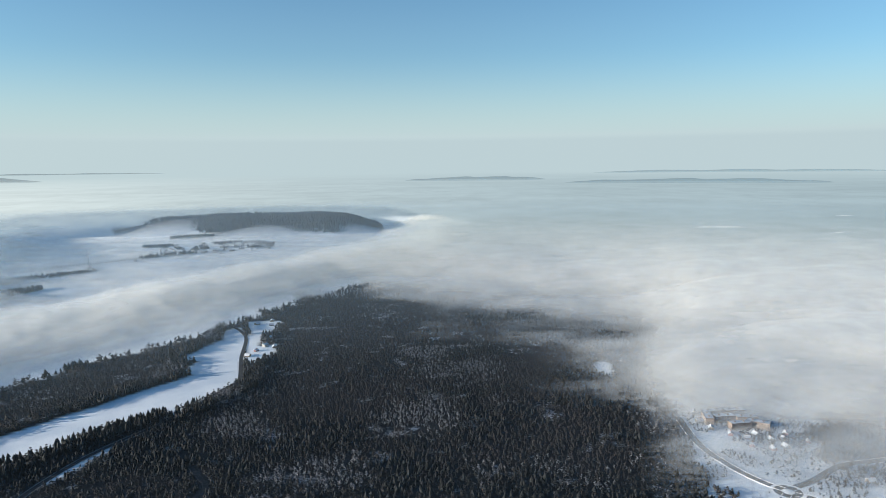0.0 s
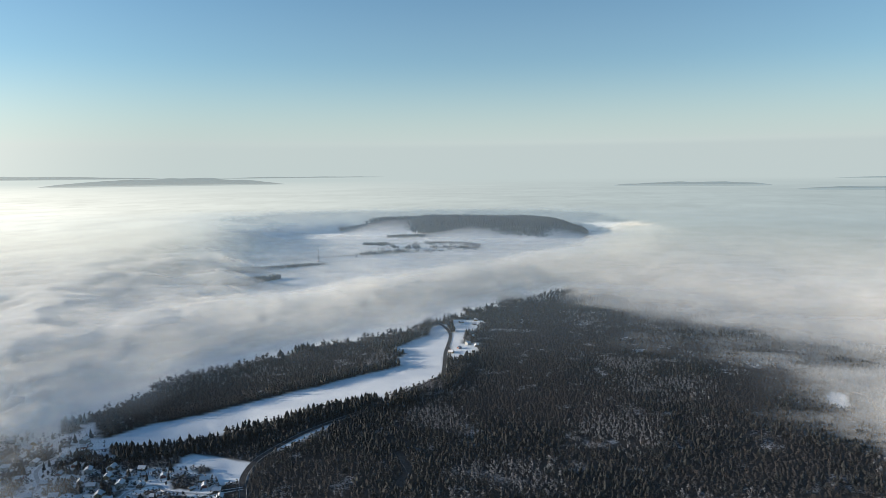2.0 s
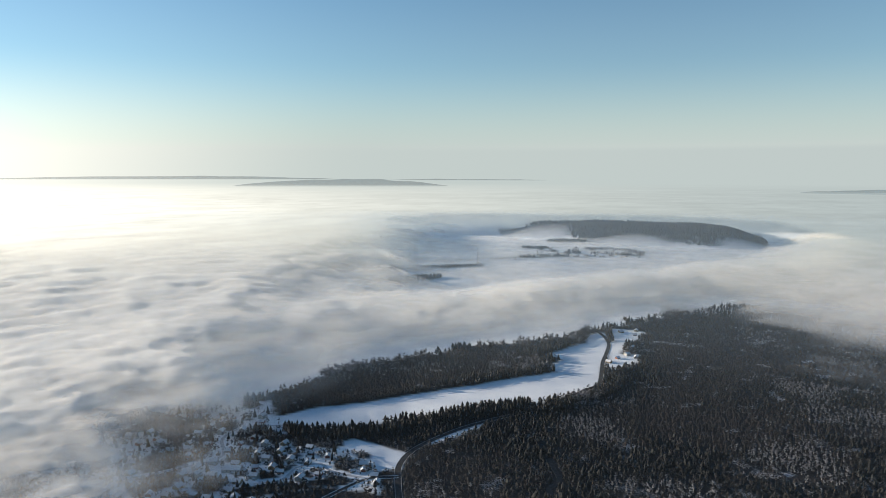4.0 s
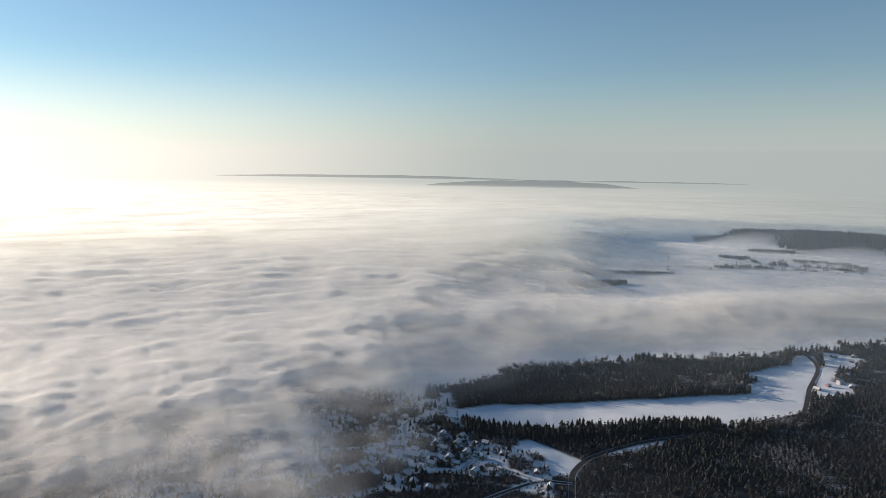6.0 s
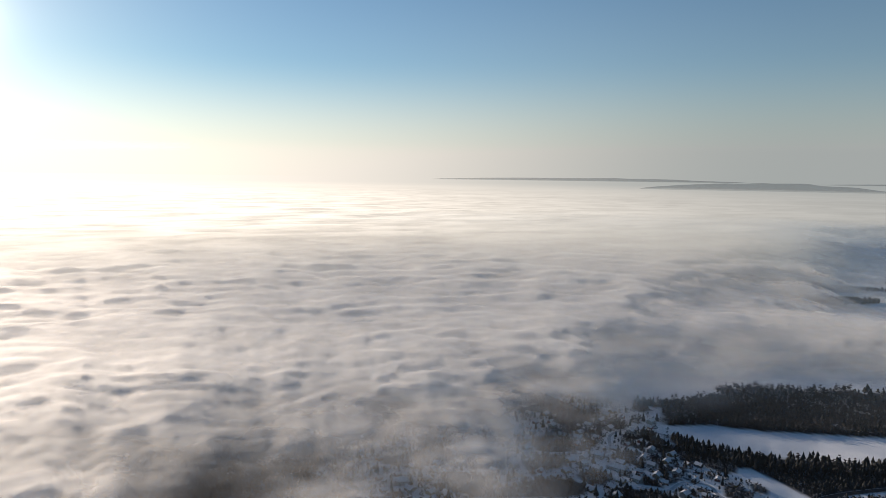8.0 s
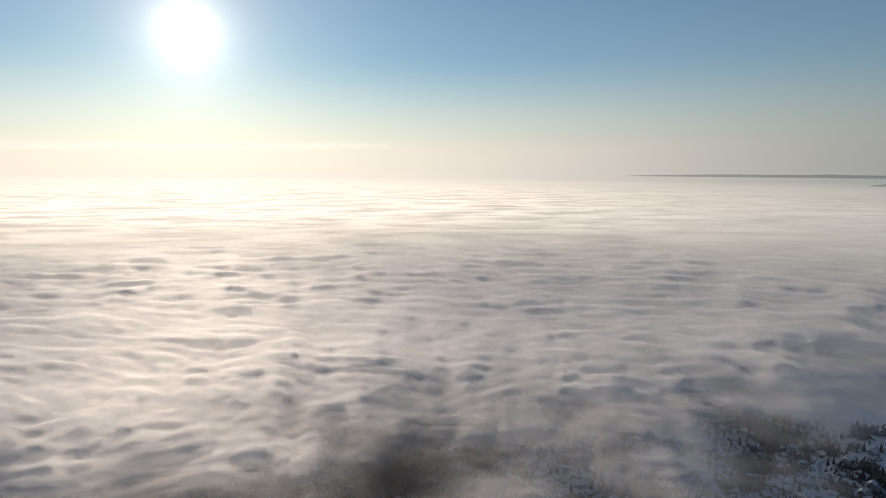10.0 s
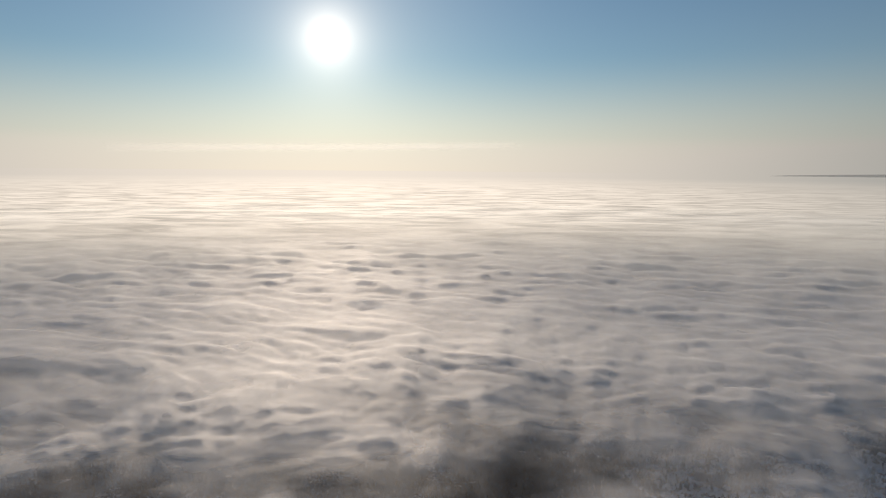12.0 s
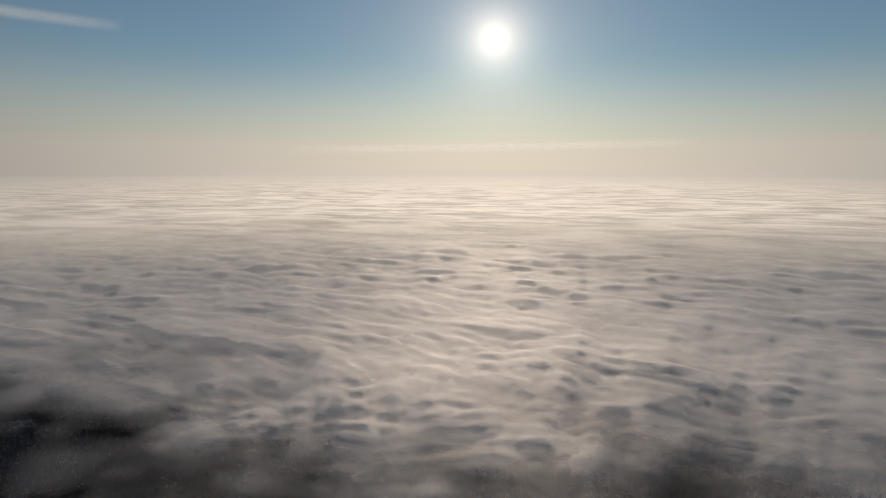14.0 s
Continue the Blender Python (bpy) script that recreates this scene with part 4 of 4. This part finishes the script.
# shrubs and hedges in the gardens
sx, sy = scatter(-880, -420, 160, 690, 4.2, 51)
keep = (signed(VILLAGE, sx, sy) > -4) & (wood_cover(sx, sy) < 0.5) & (np.min([line_distance(p, sx, sy) for p in ALL_ROADS], 0) > 5)
keep &= fractal(sx, sy, 40, 3) + rng.uniform(-0.3, 0.3, len(sx)) > 0.47
spots = np.array(taken)
sx, sy = sx[keep], sy[keep]
clear_of = np.min(np.hypot(sx[:, None] - spots[None, :, 0], sy[:, None] - spots[None, :, 1]), 1) > 6
sx, sy = sx[clear_of], sy[clear_of]
plant("garden_shrubs", BIRCHES, sx, sy, rng.uniform(2, 6.5, len(sx)), np.full(len(sx), 1.6), [TWIGS, BARK], "bare shrubs and hedges in village gardens", 52)
# trees along the far avenue
AVENUE = single_broadleaf(9, 13, "avenue_tree", (BARK, TWIGS), "bare rounded tree in a row along a far road", "avenue trees")
for i in range(30):
    k = i / 29
    put_house(AVENUE, -1400 + 245 * k + dice.uniform(-2, 2), 2296 + 272 * k + dice.uniform(-2, 2), dice.uniform(0, 360))


# ---- radio mast ----
def lattice_mast(tall_):
    top = new("radio_mast")
    n = 16
    wide_ = lambda z: 3.2 - 2.3 * z / tall_

    def beam(bm, a, b, r):
        a, b = Vector(a), Vector(b)
        m = Matrix.Translation((a + b) / 2) @ (b - a).to_track_quat("Z", "Y").to_matrix().to_4x4() @ Matrix.Diagonal((r, r, (b - a).length, 1))
        bmesh.ops.create_cube(bm, size=1, matrix=m)

    def corner(i, z):
        a = 2 * math.pi * i / 3
        return (math.cos(a) * wide_(z), math.sin(a) * wide_(z), z)

    for i in range(3):
        b = bmesh.new()
        beam(b, corner(i, -1), corner(i, tall_), 0.5)
        part("leg", b, STEEL, top)
    for s in range(n):
        z0, z1 = tall_ * s / n, tall_ * (s + 1) / n
        b = bmesh.new()
        for i in range(3):
            beam(b, corner(i, z0), corner((i + 1) % 3, z1), 0.26)
            beam(b, corner(i, z1), corner((i + 1) % 3, z1), 0.26)
        part("brace", b, RED_PAINT if s % 4 == 3 else STEEL, top)
    for z in (tall_ * 0.62, tall_ * 0.8, tall_ * 0.94):
        b = bmesh.new()
        bmesh.ops.create_cone(b, cap_ends=True, segments=10, radius1=2.4, radius2=2.4, depth=0.4, matrix=Matrix.Translation((0, 0, z)))
        deck = part("platform", b, STEEL, top)
        for k in range(3):
            a = 2 * math.pi * k / 3 + 0.5
            b = bmesh.new()
            box(b, -0.25, 0.25, -0.4, 0.4, -1.4, 1.4, 0.05)
            ant = part("antenna", b, PAINT, deck)
            ant.matrix_basis = pose(math.cos(a) * 2.7, math.sin(a) * 2.7, z + 1.2, 0, 0, math.degrees(a))
    b = bmesh.new()
    beam(b, (0, 0, tall_ - 1), (0, 0, tall_ + 9), 0.35)
    part("spire", b, STEEL, top)
    return tagged(top, "slim steel lattice radio mast", "mast")


lattice_mast(72).matrix_basis = at_land(-1230, 2266)

# ---- far groves ----
def grove(name, cx, cy, rx, ry, turn_, gap, kinds, mats, label, seed, low=9, high=15, fat=1.4):
    g = np.random.default_rng(seed)
    n = int(rx * ry * 4 / gap / gap)
    u, v = g.uniform(-1, 1, n), g.uniform(-1, 1, n)
    k = u * u + v * v < 0.75 + 0.5 * (fractal(u * 40 + cx, v * 40 + cy, 18, 2) - 0.3)
    u, v = u[k] * rx, v[k] * ry
    c, s = math.cos(radians(turn_)), math.sin(radians(turn_))
    x, y = cx + u * c - v * s, cy + u * s + v * c
    return plant(name, kinds, x, y, g.uniform(low, high, len(x)), np.full(len(x), fat), mats, label, seed)


DARK = PINES + SPRUCES
grove("copse", -1277, 3352, 110, 45, 30, 7, SPRUCES, [NEEDLES, BARK], "small dark copse on a snowy field", 31, 13, 19)
grove("copse", -1253, 1810, 135, 42, 62, 6, DARK, [NEEDLES, BARK], "dark copse half sunk in fog", 32, 12, 18)
for i in range(46):
    u, v = dice.uniform(0, 1), dice.uniform(0, 1)
    grove("copse", -1150 + 420 * u - 110 * v, 2640 + 260 * u + 290 * v, dice.uniform(9, 34), dice.uniform(8, 20), dice.uniform(0, 180), 8.5,
          dice.choice((DARK, BIRCHES, DARK + BIRCHES)), [dice.choice((NEEDLES, TWIGS)), BARK], "clump of winter trees among far houses", 60 + i, 6, 16)
grove("copse", -1110, 2650, 130, 30, 38, 10, DARK, [NEEDLES, BARK], "dark tree belt by far houses", 35, 8, 19)
grove("copse", -1340, 2110, 190, 34, 50, 7, DARK + BIRCHES, [TWIGS, BARK], "bare scrub along a far field edge", 36, 7, 13)
grove("copse", -1250, 2200, 90, 16, 50, 6, BIRCHES, [TWIGS, BARK], "bare scrub along a far field edge", 42, 6, 12)
grove("copse", -1290, 2960, 70, 20, 25, 7, SPRUCES, [NEEDLES, BARK], "few dark trees on a snowy field", 37, 12, 18)
grove("copse", -618, 780, 11, 3, 62, 3, BIRCHES, [TWIGS, BARK], "low dark bushes at the field edge", 44, 2, 4)
grove("copse", 350, 745, 30, 14, 120, 5, BIRCHES, [TWIGS, BARK], "bare shrubs beside the town road", 38, 3, 7)
grove("copse", 470, 700, 60, 30, 20, 5, BIRCHES, [TWIGS, BARK], "bare shrubs beside the town road", 39, 3, 7)
grove("copse", 300, 640, 14, 40, 10, 5, BIRCHES + SPRUCES, [TWIGS, BARK], "bare shrubs beside the town road", 40, 4, 9)
grove("copse", 415, 795, 60, 26, 0, 6, BIRCHES, [TWIGS, BARK], "bare garden trees among town houses", 41, 4, 8)


# ---- far islands of land in the fog ----
def far_hill(az0, az1, el, rise, label, seed):
    """A low wooded ridge that rises out of the far fog, between two headings, at an angle below eye level."""
    d = (EYE.z - 60) / math.tan(radians(-el))
    n, m = 60, 9
    V, F_ = [], []
    for i in range(n + 1):
        u = i / n
        a = radians(az0 + (az1 - az0) * u)
        crest = rise * (math.sin(math.pi * u) ** 0.6) * (0.6 + 0.8 * float(fractal(np.array([u * 900.0 + seed * 77]), np.array([seed * 31.0]), 160, 3)[0]))
        for j in range(m + 1):
            w = j / m
            r = d * (0.94 + 0.14 * w)
            V.append((-r * math.sin(a), r * math.cos(a), 40 + (20 + crest) * math.sin(math.pi * w) ** 0.7))
    for i in range(n):
        for j in range(m):
            a = i * (m + 1) + j
            F_.append((a, a + 1, a + m + 2, a + m + 1))
    ob = link_mesh("far_ridge", drawn_in(V), F_, [HAZED_FAR_WOOD], smooth=True)
    return tagged(ob, label, "hill", "far ridges")


far_hill(30.5, 49.5, -0.98, 190, "far wooded ridge above the fog, hazed blue-grey", 1)
far_hill(40, 67, -0.34, 230, "far wooded ridge above the fog, hazed blue-grey", 2)
far_hill(-10, 4, -1.40, 90, "far wooded ridge above the fog, hazed blue-grey", 3)
far_hill(-32, -9, -1.75, 90, "far wooded ridge with a snowy field, hazed blue-grey", 4)
far_hill(-36, -11, -0.80, 110, "far wooded ridge above the fog, hazed blue-grey", 5)
far_hill(22, 38, -0.40, 110, "far wooded ridge above the fog, hazed blue-grey", 6)


# ---- thin high cloud ----
def cirrus(az0, az1, el0, el1, thick_, label):
    """A streak of ice cloud far off in the sky."""
    n, m, r = 40, 6, 4700
    V, F_, c = [], [], []
    for i in range(n + 1):
        u = i / n
        a, e = radians(az0 + (az1 - az0) * u), el0 + (el1 - el0) * u
        for j in range(m + 1):
            w = j / m
            z = EYE.z + r * math.tan(radians(e + thick_ * (w - 0.5)))
            V.append((-r * math.sin(a), r * math.cos(a), z))
            c.append(0.9 * math.sin(math.pi * w) ** 1.2 * math.sin(math.pi * u) ** 0.5)
    for i in range(n):
        for j in range(m):
            a = i * (m + 1) + j
            F_.append((a, a + 1, a + m + 2, a + m + 1))
    ob = link_mesh("backdrop_2", V, F_, [CIRRUS], smooth=True, attrs={"cover": c})
    return tagged(ob, label, "sky", kind="structure")


cirrus(150, 132, 11.2, 10.5, 1.0, "thin white streak of high ice cloud")
cirrus(120, 86, 1.5, 2.1, 0.8, "thin pale band of cloud above the horizon")

# bare scrub between the town's houses
tx, ty = scatter(240, 700, 470, 1050, 6.0, 71)
keep = (signed(TOWN, tx, ty) > 2) & (np.min([line_distance(p, tx, ty) for p in ALL_ROADS], 0) > 8) & (np.hypot(tx - 366, ty - 666) > 22)
keep &= fractal(tx, ty, 60, 3) + rng.uniform(-0.12, 0.12, len(tx)) > 0.55
tx, ty = tx[keep], ty[keep]
spots = np.array(taken + [(372, 880), (402, 882), (379, 860), (408, 856), (390, 836), (416, 838), (358, 862)])
keep = np.min(np.hypot(tx[:, None] - spots[None, :, 0], ty[:, None] - spots[None, :, 1]), 1) > 11
plant("garden_shrubs", BIRCHES, tx[keep], ty[keep], rng.uniform(2.5, 6.5, keep.sum()), np.full(keep.sum(), 1.7), [TWIGS, BARK], "bare brown shrubs between the town's houses", 72)
